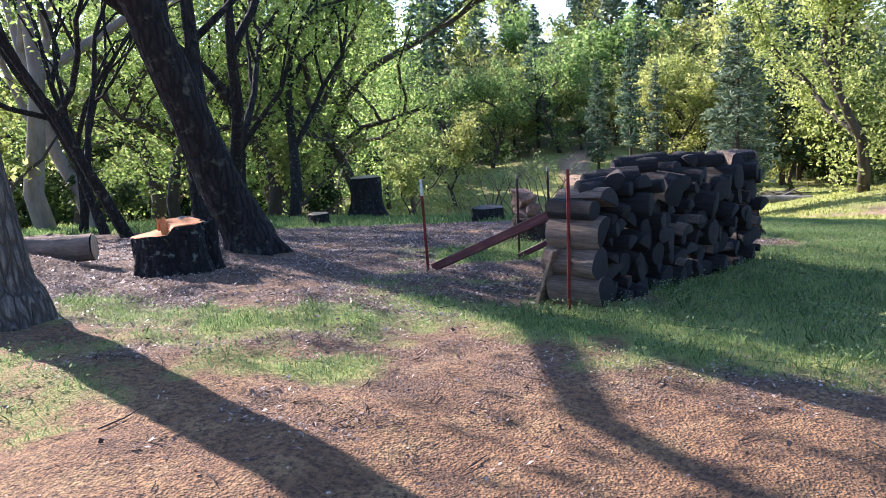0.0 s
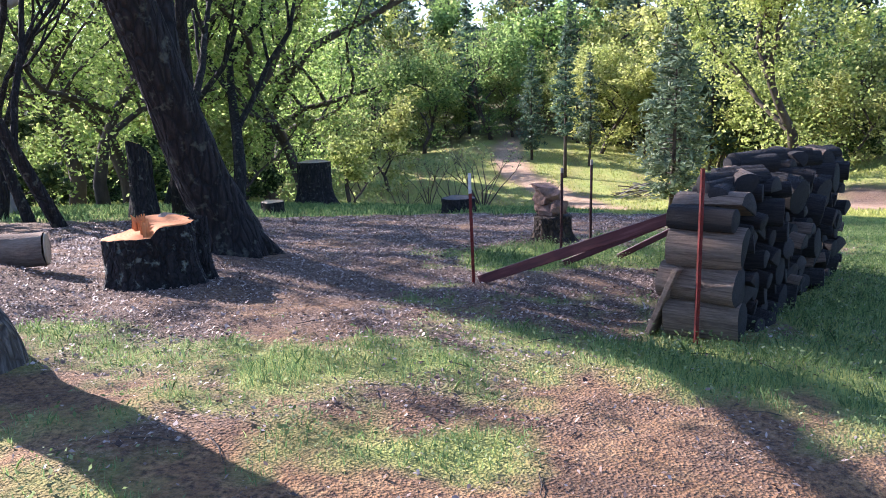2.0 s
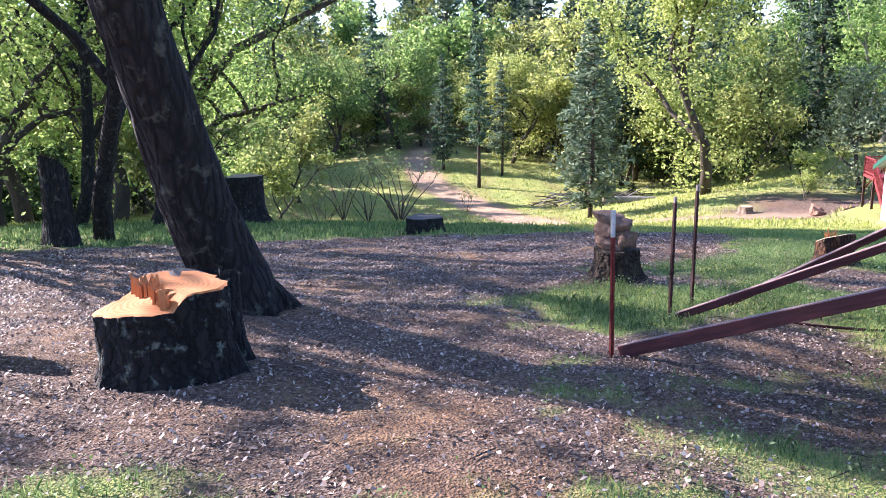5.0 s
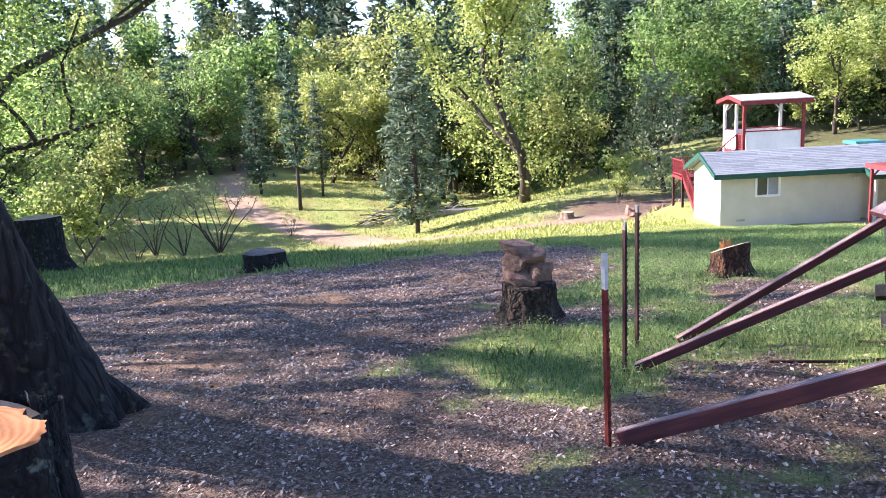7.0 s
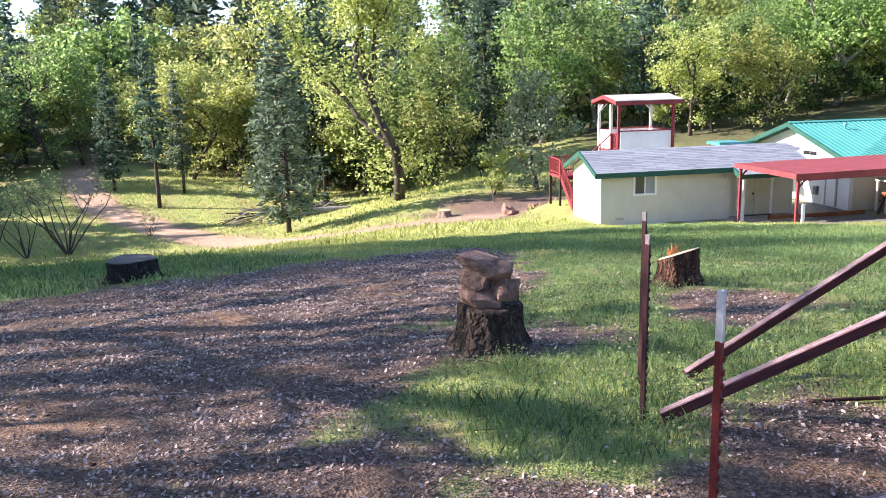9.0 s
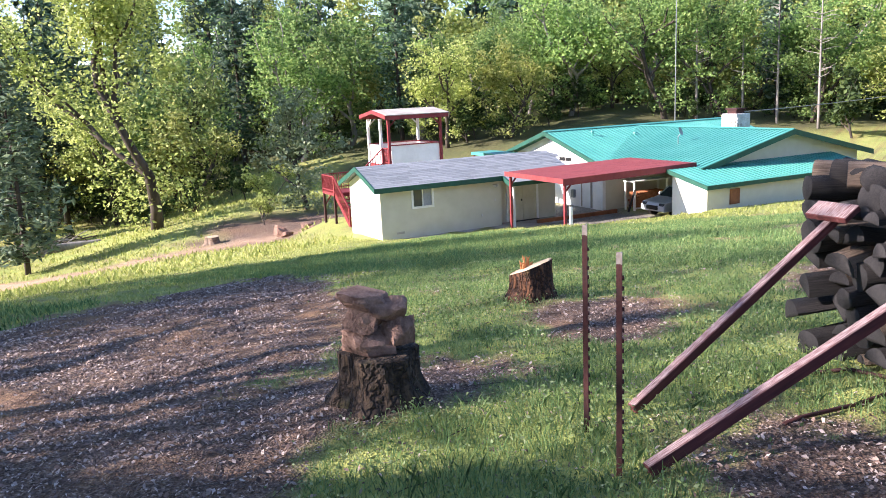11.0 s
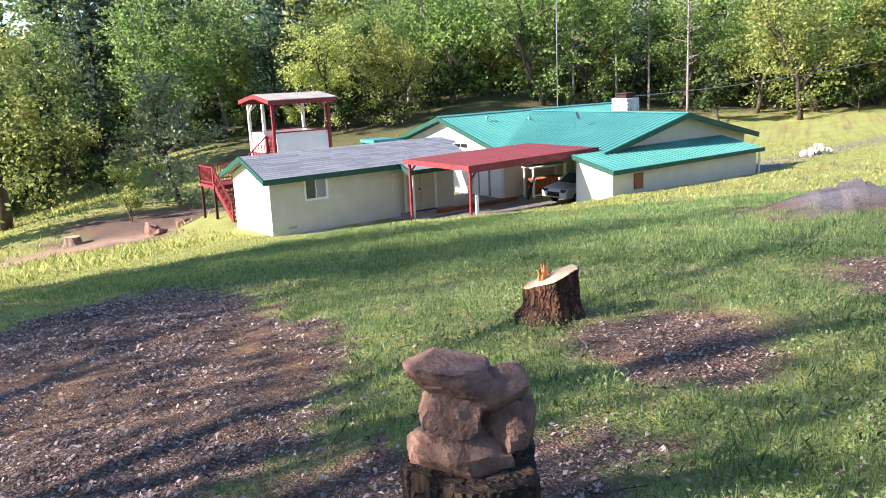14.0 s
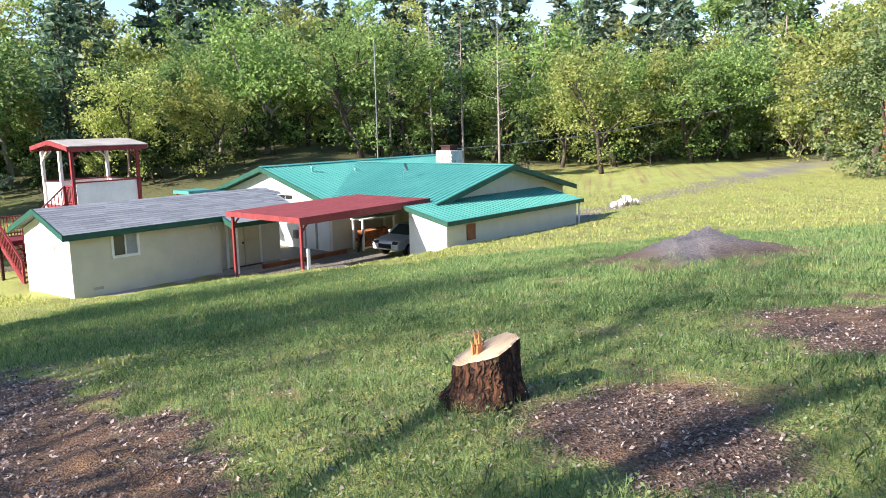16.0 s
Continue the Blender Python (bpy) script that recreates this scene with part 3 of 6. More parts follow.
BUSHES = [(oak_meshes(31, 3.2, 1.3, 46, 30, 0.1, 0.08, 0.06), BARK_FAR, BUSH_LEAF, "dark green bush at the edge of the wood"),
          (oak_meshes(32, 3.8, 1.1, 44, 28, 0.1, 0.1, 0.06), BARK_FAR, OAK_LEAF, "light green shrub with thin stems")]
MADE = {}


def grow(kind, i, m, group=""):
    table, name, cat = {"oak": (OAKS, "oak_tree", "tree"), "pine": (PINES, "pine_tree", "tree"), "bush": (BUSHES, "bush", "bush")}[kind]
    if (kind, i) in MADE:
        ob = copy_thing(MADE[kind, i], m)
    else:
        meshes, wood, leafm, label = table[i]
        ob = plant(name, meshes, wood, leafm, label, cat, m, group)
        MADE[kind, i] = ob
    return ob


def polar(az, d, x0=-2.0, y0=10.0):
    return x0 + d * math.sin(radians(az)), y0 + d * math.cos(radians(az))


def plant_wood():
    rng = random.Random(5)
    for ring in range(9):
        n = (36, 40, 42, 46, 48, 48, 46, 44, 44)[ring]
        for i in range(n):
            az = -66 + 186 * (i + 0.9 * rng.random()) / n
            if az < -45 or az < -14 and ring < 3:
                continue
            d = wood_edge(az) + (1, 8, 17, 27, 39, 53, 70, 90, 112)[ring] + rng.uniform(-3, 4)
            x, y = polar(az, d)
            pine = (0.16, 0.2, 0.25, 0.3, 0.4, 0.55, 0.7, 0.85, 0.9)[ring] if az > -8 else 0.08
            if az > 42:
                pine *= 0.55
            far = ring > 2
            if rng.random() < pine:
                grow("pine", rng.choice((3, 4)) if far else rng.randrange(3), put(x, y, rng.uniform(0, 360), rng.uniform(0.75, 1.1) * (1.1 if far else 0.95)))
            else:
                grow("oak", rng.choice((4, 5, 6)) if far else rng.choice((0, 2)) if az < -8 else rng.randrange(4), put(x, y, rng.uniform(0, 360), rng.uniform(0.8, 1.15)))
    for i in range(260):
        az = -34 + 152 * (i + rng.random()) / 260
        if 3 < az < 13 and i % 3:
            continue
        x, y = polar(az, wood_edge(az) + 44 * rng.random() ** 1.5)
        grow("bush", rng.choice((0, 0, 0, 1)), put(x, y, rng.uniform(0, 360), rng.uniform(0.6, 1.7)))


plant_wood()
# trees that stand out singly
for x, y, i, s, rot in ((22.9, 92.6, 2, 0.84, 20), (27.3, 97.6, 1, 0.6, 80), (21.6, 104, 0, 0.55, 10), (38.5, 88, 0, 0.9, 40), (41.5, 90.5, 0, 0.95, 130), (35.5, 92, 2, 0.85, 200), (44.5, 91, 0, 0.85, 20), (33, 84.5, 1, 0.8, 70)):
    grow("pine", i, put(x, y, rot, s))
for x, y, i, s, rot in ((31, 105, 2, 1.0, 0), (36, 112, 0, 1.05, 70), (92.3, 15.5, 0, 1.1, 30), (100, 20.6, 0, 1.0, 200), (99, 5, 1, 0.9, 60), (-1.9, 76, 0, 0.8, 15), (2.5, 92, 2, 0.85, 170), (-5, 88, 1, 0.9, 30),
                        (46, 76, 2, 0.8, 10), (50, 84, 1, 0.9, 200), (43, 84, 0, 0.9, 120)):
    grow("oak", i, put(x, y, rot, s))
# the belt of trees on the near slope whose shade lies across the field
for x, y, i, s, rot in ((-22, 50, 7, 1.1, 0), (-17, 50, 7, 1.3, 40), (-13, 47, 7, 1.15, 90), (-9, 49, 7, 1.25, 150), (-5.5, 46, 7, 1.0, 200), (-7.5, 60, 7, 1.0, 300), (-8, 41, 7, 0.9, 20), (-3.5, 41.5, 7, 0.8, 110), (-11, 36, 7, 0.75, 240)):
    grow("oak", i, put(x, y, rot, s))
for x, y, i, s, rot in ((-12, 30, 0, 1.0, 0), (-14, 26.5, 1, 0.9, 50), (-17, 31, 0, 1.2, 90), (-6.5, 38, 1, 0.8, 10), (-9, 36, 0, 0.9, 70), (-5, 40, 0, 0.7, 120), (-1.5, 44, 1, 0.7, 30), (38.5, 57.5, 1, 0.75, 0), (36.5, 55, 1, 0.45, 60), (35.5, 80, 0, 0.5, 200),
                        (41, 76, 0, 1.0, 20), (45, 74, 0, 0.9, 70), (39.5, 71.5, 0, 0.7, 140), (48, 70, 0, 1.1, 10), (53, 78, 0, 1.2, 80), (90.3, 23.6, 0, 2.3, 0), (96, 10, 0, 1.6, 50)):
    grow("bush", i, put(x, y, rot, s))
plant("grey_pine", pine_meshes(24, 17, 4.6, 38, 46, 0.19, 0.08, 0.4), BARK_FAR, PINE_LEAF_GREY, "full grey-green pine beside the dirt road", "tree", put(25.9, 68.9))
plant("veteran_oak", oak_meshes(15, 24, 0.75, 300, 44, 0.18, 0.06, 0.5, (0, 0), True, 0.25), BARK_FAR, OAK_LEAF, "huge old oak with drooping yellow-green boughs", "tree", put(36.3, 67.8, 30))
plant("willow", oak_meshes(16, 9.5, 0.7, 110, 40, 0.13, 0.1, split=True, fill=0.4), BARK_FAR, WILLOW_LEAF, "grey-green willow behind the lookout tower", "tree", put(42.5, 56.5, 0, 1.15))
plant("thicket_tree", oak_meshes(17, 12, 1.2, 170, 44, 0.16, 0.03, split=True, fill=0.5), BARK_FAR, GRASS_DRY, "rounded olive-yellow tree at the field's edge", "tree", put(66, -5, 0))

# ---- near trees ----


def leaning_oak():
    x, y = -2.95, 14.75
    z = gz(x, y)
    ob = thing("leaning_oak", Matrix.Translation((x, y, z)), "dark leaning oak trunk with forked limbs and flared roots", "tree")
    rng = random.Random(3)
    main = [(0.2, 0.0, -0.3), (0.16, 0, 0.12), (0.06, -0.06, 0.5), (-0.1, -0.26, 1.0), (-0.26, -0.5, 1.7), (-0.42, -0.74, 2.5), (-0.62, -1.03, 3.4), (-0.82, -1.3, 4.4), (-1.05, -1.6, 6.0), (-1.4, -1.9, 8.5)]
    pieces = [ridged(main, [0.5, 0.42, 0.355, 0.315, 0.295, 0.28, 0.26, 0.24, 0.21, 0.14], 72, 110, 3, 0.07)]
    for pts, r in (([(-0.26, -0.42, 1.6), (-0.38, 0.0, 2.3), (-0.42, 0.15, 3.3), (-0.46, 0.25, 4.4), (-0.4, 0.4, 6.5)], 0.14), ([(-0.3, -0.45, 1.8), (-0.6, 0.05, 2.6), (-0.85, 0.2, 3.5), (-0.9, 0.3, 5.0), (-0.8, 0.5, 7.0)], 0.16),
                   ([(-0.62, -1.03, 3.4), (-1.6, -1.2, 4.2), (-3.0, -1.2, 5.2), (-4.0, -1.0, 6.5)], 0.13), ([(-0.42, 0.15, 3.2), (0.1, 0.4, 3.7), (0.8, 0.7, 4.4), (1.6, 1.0, 5.6)], 0.06)):
        pieces.append(tube(pts, [r * (1 - 0.12 * i) for i in range(len(pts))], 10, True, 0.05, rng))
    smooth(part("trunk", join(pieces), BARK_DARK, ob), 180)
    for a, ln in ((0.0, 0.68), (-0.7, 0.55), (-1.7, 0.5), (-2.6, 0.4), (2.9, 0.35), (0.9, 0.45)):
        c, s = math.cos(a), math.sin(a)
        pts = [(0.12 + c * k * ln, s * k * ln, 0.26 - 0.42 * k ** 1.3) for k in (0.2, 0.5, 0.8, 1.1)]
        smooth(part("root", tube(pts, [0.2, 0.16, 0.11, 0.05], 9, True, 0.1, rng), BARK_DARK, ob), 180)
    g = np.random.default_rng(8)
    tips = np.array([(-2.2, 0.6, 8.5), (-1.9, 0.5, 7.0), (-0.1, 0.7, 6.8), (0.3, 1.0, 7.2), (-4.0, -0.4, 6.7), (2.0, 1.3, 5.8), (-3.0, 1.5, 8.0), (1.2, 2.0, 7.5), (-1.5, -0.8, 8.2)])
    c = np.repeat(tips[g.integers(0, len(tips), 90)] + g.normal(size=(90, 3)) * 0.75, 26, 0)
    part("crown", cards(c + g.normal(size=c.shape) * 0.3, 0.085, g), OAK_LEAF_GREEN, ob)


def grey_tree():
    x, y = -3.8, 9.4
    ob = thing("grey_barked_tree", Matrix.Translation((x, y, gz(x, y))), "tall tree with pale grey furrowed bark", "tree")
    rng = random.Random(4)
    pts = [(0.05, 0, -0.3), (0.05, 0, 0.1), (0.03, 0, 0.35), (0.03, 0, 0.8), (-0.02, 0, 1.7), (-0.16, 0.02, 3.0), (-0.45, 0.05, 5.0), (-0.4, 0.1, 8.0), (-0.5, 0.1, 11.0)]
    smooth(part("trunk", ridged(pts, [0.5, 0.42, 0.33, 0.285, 0.26, 0.235, 0.2, 0.16, 0.08], 64, 90, 4, 0.045), BARK_GREY, ob), 180)
    for k, (a, z, ln) in enumerate(((0.5, 5.0, 3.0), (2.4, 5.8, 3.2), (4.2, 6.6, 2.8), (1.4, 7.6, 2.6), (3.4, 8.6, 2.2), (5.3, 9.0, 2.0))):
        smooth(part("branch", tube([(-0.42, 0.06, z), (-0.42 + 0.5 * ln * math.cos(a), 0.5 * ln * math.sin(a), z + 0.8), (-0.42 + ln * math.cos(a), ln * math.sin(a), z + 1.5)], [0.1, 0.07, 0.03], 7), BARK_GREY, ob), 180)
    g = np.random.default_rng(9)
    a, zz = g.random(120) * 6.28, 5.8 + 6 * g.random(120)
    r = 2.9 * np.sqrt(g.random(120)) * (1.2 - (zz - 5) / 12)
    c = np.repeat(np.stack([-0.4 + r * np.cos(a), r * np.sin(a), zz], 1), 26, 0)
    part("crown", cards(c + g.normal(size=c.shape) * 0.28, 0.08, g), OAK_LEAF_GREEN, ob)


def grove():
    """Tall crooked oaks of the dark grove, bare below and leafy above."""
    spec = ((-7.6, 22.6, 13, 0.17, (-0.05, 0.0), BARK_DARK), (-9.5, 25.5, 15, 0.18, (-0.08, 0.05), BARK_DARK), (-6.2, 27.2, 14, 0.22, (0.02, 0.0), BARK_DARK), (-13.0, 29.0, 17, 0.33, (-0.12, 0.0), BARK_PALE), (-11.6, 29.4, 17, 0.28, (0.05, 0.0), BARK_PALE),
            (-10.8, 26.4, 12, 0.15, (-0.12, 0.1), BARK_DARK), (-8.5, 35, 16, 0.24, (-0.1, 0.1), BARK_DARK), (-5.6, 33.5, 16, 0.22, (-0.1, 0.0), BARK_DARK))
    for i, (x, y, h, r, lean, mat) in enumerate(spec):
        lab = "tall oak with crooked dark trunk in the shady grove" if mat is BARK_DARK else "tall tree with smooth pale grey trunk in the grove"
        plant("grove_oak", oak_meshes(40 + i, h, 0.62, 120 if -9 < x and y > 26.5 else 30, 34, 0.075, 0.42, r, lean, True), mat, OAK_LEAF_SPRING, lab, "tree", put(x, y, 37 * i if i > 2 else 0), "grove")


leaning_oak()
grey_tree()
grove()

# ---- stumps, cairn, logs ----


def stump_ring(seed, r, h, flare, seg=72, squash=1.0, tilt=(0, 0), knob=0.09):
    """Wall of a stump from the ground to its cut, with lobes like roots."""
    rng = random.Random(seed)
    ph = [rng.random() * 6.28 for _ in range(4)]
    verts, faces = [], []
    levels = (-0.25, 0.0, 0.08, 0.2, 0.4, 0.62, 0.82, 1.0)
    for k in levels:
        z = k * h if k > 0 else k
        f = 1 + flare * max(0, 1 - max(k, 0) * 1.7) ** 2
        for j in range(seg):
            a = 2 * math.pi * j / seg
            lob = 1 + knob * math.sin(3 * a + ph[0]) + knob * 0.7 * math.sin(5 * a + ph[1]) + 0.03 * math.sin(11 * a + ph[2] + 3 * k) + 0.018 * math.sin(23 * a + ph[1] + 2 * math.sin(5 * k)) + 0.012 * math.sin(37 * a + ph[0] - 2 * k) + (flare * 0.5 * max(0, math.sin(4 * a + ph[3])) * max(0, 1 - k * 2.2))
            q = r * f * lob * (1 + 0.02 * (rng.random() - 0.5))
            x, y = q * math.cos(a), q * math.sin(a) * squash
            verts.append((x, y, z + (tilt[0] * x + tilt[1] * y) * max(k, 0)))
    for i in range(len(levels) - 1):
        for j in range(seg):
            a, b = i * seg + j, i * seg + (j + 1) % seg
            faces.append((a, b, b + seg, a + seg))
    top = verts[-seg:]
    return (verts, faces), top


def stump(name, x, y, r, h, label, seed, flare=0.35, bark_mat=BARK_DARK, cut_mat=WOOD_OLD, squash=1.0, tilt=(0, 0), rot=0, sink=0.0):
    ob = thing(name, pose(x, y, gz(x, y) - sink, 0, 0, rot), label, "tree stump")
    side, top = stump_ring(seed, r, h, flare, 72, squash, tilt)
    smooth(part("bark", side, bark_mat, ob), 70)
    n = len(top)
    inner = [(a * 0.93, b * 0.93, c + 0.012 + tilt[0] * a * -0.07 + tilt[1] * b * -0.07) for a, b, c in top]
    mid = (sum(p[0] for p in top) / n, sum(p[1] for p in top) / n, sum(p[2] for p in top) / n + 0.02)
    faces = [(i, (i + 1) % n, n + (i + 1) % n, n + i) for i in range(n)] + [(n + i, n + (i + 1) % n, 2 * n) for i in range(n)]
    part("cut_face", (top + inner + [mid], faces), cut_mat, ob)
    return ob


def splinters(ob, n, cx, cy, z, spread, h, seed, mat=WOOD_STRAW, row=0.0):
    rng = random.Random(seed)
    for i in range(n):
        x, y, hh = cx + rng.uniform(-spread, spread), cy + rng.uniform(-spread, spread) * 0.35 + row * 0, h * rng.uniform(0.3, 1.0)
        w = rng.uniform(0.008, 0.02)
        part("splinter", tube([(x, y, z - 0.03), (x + rng.uniform(-0.02, 0.02), y, z + hh * 0.6), (x + rng.uniform(-0.04, 0.04), y + rng.uniform(-0.02, 0.02), z + hh)], [w, w * 0.8, w * 0.2], 4), mat, ob)


def fresh_stump():
    """Freshly felled stump: a sawn face in two steps with a torn hinge between, and an older dead half."""
    x, y = -3.18, 12.36
    ob = thing("fresh_cut_stump", Matrix.Translation((x, y, gz(x, y))), "large fresh-cut stump with orange wood, torn hinge and lichened bark", "tree stump")
    side, top = stump_ring(61, 0.42, 0.62, 0.18, 80, 0.95, (0.0, 0.0), 0.06)

    def lift(px, py):
        k = min(1.0, max(0.0, (px + 0.5 * py + 0.08) / 0.07))
        return 0.045 * k - 0.05 * (1 - k) - 0.12 * max(0.0, -px - 0.12)

    vs = [(vx - 0.02 * max(0.0, vz / 0.62), vy, vz + lift(vx, vy) * max(0.0, vz / 0.62)) for vx, vy, vz in side[0]]
    smooth(part("bark", (vs, side[1]), BARK_LICHEN, ob, "black bark with grey lichen"), 60)
    ring = vs[-80:]
    rows, faces = [], []
    for j, q in enumerate((1.0, 0.965, 0.9, 0.78, 0.64, 0.5, 0.36, 0.22, 0.08)):
        for px, py, pz in ring:
            hx, hy = px * q, py * q
            rows.append((hx, hy, pz if j == 0 else 0.62 + lift(hx + 0.02, hy) + 0.006 + 0.006 * math.sin(9 * hx + 4 * hy)))
    for j in range(8):
        faces += [(j * 80 + i, j * 80 + (i + 1) % 80, (j + 1) * 80 + (i + 1) % 80, (j + 1) * 80 + i) for i in range(80)]
    faces.append(tuple(range(640, 720)))
    smooth(part("cut_face", (rows, faces), WOOD_FRESH, ob), 40)
    rng = random.Random(62)
    for i in range(26):
        v = -0.3 + 0.6 * i / 25 + rng.uniform(-0.01, 0.01)
        u = -0.1 - 0.46 * v + rng.uniform(-0.025, 0.025)
        h, w = rng.uniform(0.03, 0.13) * (1.1 - abs(v) * 2), rng.uniform(0.012, 0.028)
        part("splinter", tube([(u, v, 0.55), (u + rng.uniform(-0.01, 0.01), v, 0.63 + h * 0.5), (u + rng.uniform(-0.03, 0.02), v + rng.uniform(-0.02, 0.02), 0.64 + h)], [w, w * 0.85, w * 0.25], 5), WOOD_STRAW, ob)
    smooth(part("dead_half", stump_ring(63, 0.25, 0.62, 0.2, 60, 0.9, (0.1, 0.05), 0.12)[0], BARK_LICHEN, ob, "older blackened half of the stump"), 60).location = (0.2, 0.34, 0)
    part("old_cut", tube([(0, 0, 0.6), (0.01, 0.0, 0.625)], [0.22, 0.2], 18), WOOD_OLD, ob).location = (0.2, 0.34, 0)


def rock_mesh(seed, sx, sy, sz, cuts=3, rough=0.22):
    """An angular stone: a block with corners knocked off and chipped faces."""
    rng = random.Random(seed)
    bm = bmesh.new()
    bmesh.ops.create_cube(bm, size=1.9)
    bmesh.ops.subdivide_edges(bm, edges=bm.edges[:], cuts=7, use_grid_fill=True)
    for v in bm.verts:
        v.co += Vector(noise.noise_vector(v.co * 0.9 + Vector((seed, 0, 0)))) * 0.18
    for _ in range(15):
        n = Vector((rng.gauss(0, 1), rng.gauss(0, 1), rng.gauss(0, 0.6))).normalized()
        d = rng.uniform(0.7, 1.05)
        for v in bm.verts:
            k = v.co.dot(n)
            if k > d:
                v.co -= n * (k - d)
    for v in bm.verts:
        v.co += Vector(noise.noise_vector(v.co * 4 + Vector((0, seed, 0)))) * 0.07
        v.co = Vector((v.co.x * sx, v.co.y * sy, v.co.z * sz))
    return bm


def rock(name, m, seed, size, label, mat=ROCK, group=""):
    ob = part(name, rock_mesh(seed, *size), mat)
    smooth(ob, 12)
    ob.matrix_world = m
    return tagged(ob, label, "rock", group)


def cairn():
    x, y = 1.66, 15.29
    z = gz(x, y)
    stump("cairn_stump", x, y, 0.26, 0.35, "old mossy stump carrying a stack of rocks", 71, 0.28, BARK_MOSSY, BARK_MOSSY)
    side, front = Vector((0.52, -0.85)), Vector((-0.85, -0.52))
    for seed, a, b, dz, size, rot in ((72, -0.06, 0.05, 0.47, (0.205, 0.17, 0.1), (3, 6, -55)), (77, -0.09, 0.04, 0.635, (0.155, 0.14, 0.095), (-6, 8, -65)), (74, -0.1, 0.04, 0.785, (0.2, 0.14, 0.062), (5, 9, -58)),
                                      (75, 0.1, 0.02, 0.7, (0.12, 0.1, 0.085), (10, 25, -50)), (76, 0.14, 0.02, 0.54, (0.1, 0.12, 0.1), (0, 10, 40)), (78, -0.19, -0.05, 0.44, (0.08, 0.1, 0.07), (0, 10, 10))):
        p = side * a + front * b
        rock("cairn_rock", pose(x + p.x, y + p.y, z + dz - 0.035, *rot), seed, size, "flat brown rock stacked on the old stump", ROCK, "cairn rocks")


def field_stump():
    ob = stump("field_stump", 5.55, 16.2, 0.245, 0.38, "reddish stump with a pale cut and upright splinters", 81, 0.3, BARK_RUSSET, WOOD_PALE, tilt=(0.05, -0.4), rot=0)
    splinters(ob, 16, 0.0, 0.06, 0.36, 0.1, 0.17, 82)


fresh_stump()
cairn()
field_stump()
stump("flat_stump", 1.75, 26.4, 0.46, 0.45, "low blackened stump at the edge of the bare ground", 83, 0.2)
stump("tall_stump", -2.8, 36.0, 0.6, 1.75, "tall dark stump with a pale sawn top", 84, 0.45, BARK_DARK, WOOD_PALE, rot=30)
stump("low_stump", -3.6, 27.2, 0.32, 0.4, "small sawn stump with a pale top", 85, 0.2, BARK_DARK, WOOD_PALE)
stump("snag", -6.9, 26.2, 0.3, 1.9, "sawn-off trunk with a pale cut face in the grove", 86, 0.3, BARK_DARK, WOOD_FRESH, tilt=(-0.5, -0.6))
stump("small_stump", 30.8, 53.9, 0.45, 0.5, "small weathered stump in the sunny grass", 87, 0.2, BARK_LOG_PALE, WOOD_PALE)


def fallen_log(x, y, ln, r, rot, label, seed, mat=BARK_LOG_PALE, lift=0.6, pitch=0):
    ob = thing("fallen_log", pose(x, y, gz(x, y) + r * lift, 0, pitch, rot), label, "log")
    rng = random.Random(seed)
    pts = [(k * ln - ln / 2, 0.05 * math.sin(4 * k), 0.02 * math.sin(6 * k)) for k in np.linspace(0, 1, 7)]
    smooth(part("bark", tube(pts, [r * (1.06 - 0.15 * k) for k in np.linspace(0, 1, 7)], 14, False, 0.08, rng), mat, ob), 180)
    for k, q, s in ((0, 1.04, -1), (6, 0.9, 1)):
        v, f = tube([pts[k], (pts[k][0] + 0.015 * s, pts[k][1], pts[k][2])], [r * q, r * q * 0.95], 14)
        part("cut_end", (v, f), WOOD_PALE, ob)
    return ob


fallen_log(-5.3, 13.0, 1.6, 0.2, 12, "short pale log beside the fresh stump", 88)
fallen_log(-5.9, 12.2, 1.3, 0.16, -20, "short weathered log lying in shade", 89, BARK_LOG)

# ---- firewood pile with posts and leaning beams ----
PILE0, PILE1 = Vector((1.5, 9.9, 0)), Vector((4.15, 12.75, 0))
PD = (PILE1 - PILE0).normalized()
PN = Vector((PD.y, -PD.x, 0))


def log_meshes(kind, seed):
    """Sides and ends of a firewood log along local x: round or split, slightly crooked."""
    rng = random.Random(seed)
    seg = 14
    prof = []
    for k in range(seg):
        a = 2 * math.pi * k / seg
        q = 1 + 0.09 * math.sin(2 * a + seed) + 0.06 * math.sin(3 * a + 2 * seed) + rng.uniform(-0.03, 0.03)
        px, pz = math.cos(a) * q, math.sin(a) * q
        if kind == "split":
            pz = max(pz, -0.12 + 0.05 * rng.random())
        prof.append((px, pz))
    verts, faces = [], []
    xs = (-0.5, -0.22, 0.05, 0.3, 0.5)
    for x in xs:
        for px, pz in prof:
            verts.append((x, px * (1 + 0.04 * math.sin(5 * x + seed)), pz + 0.05 * math.sin(4 * x)))
    for i in range(4):
        for j in range(seg):
            a, b = i * seg + j, i * seg + (j + 1) % seg
            faces.append((a, b, b + seg, a + seg))
    ends = []
    for x, ring in ((-0.5, verts[:seg]), (0.5, verts[-seg:])):
        s = 1 if x > 0 else -1
        inner = [(x + 0.008 * s, p[1] * 0.9, p[2] * 0.9) for p in ring]
        ends.append((ring + inner + [(x + 0.012 * s, 0, 0.05)], [(j, (j + 1) % seg, seg + (j + 1) % seg, seg + j) for j in range(seg)] + [(seg + j, seg + (j + 1) % seg, 2 * seg) for j in range(seg)]))
    return (verts, faces), ends


LOGS = []


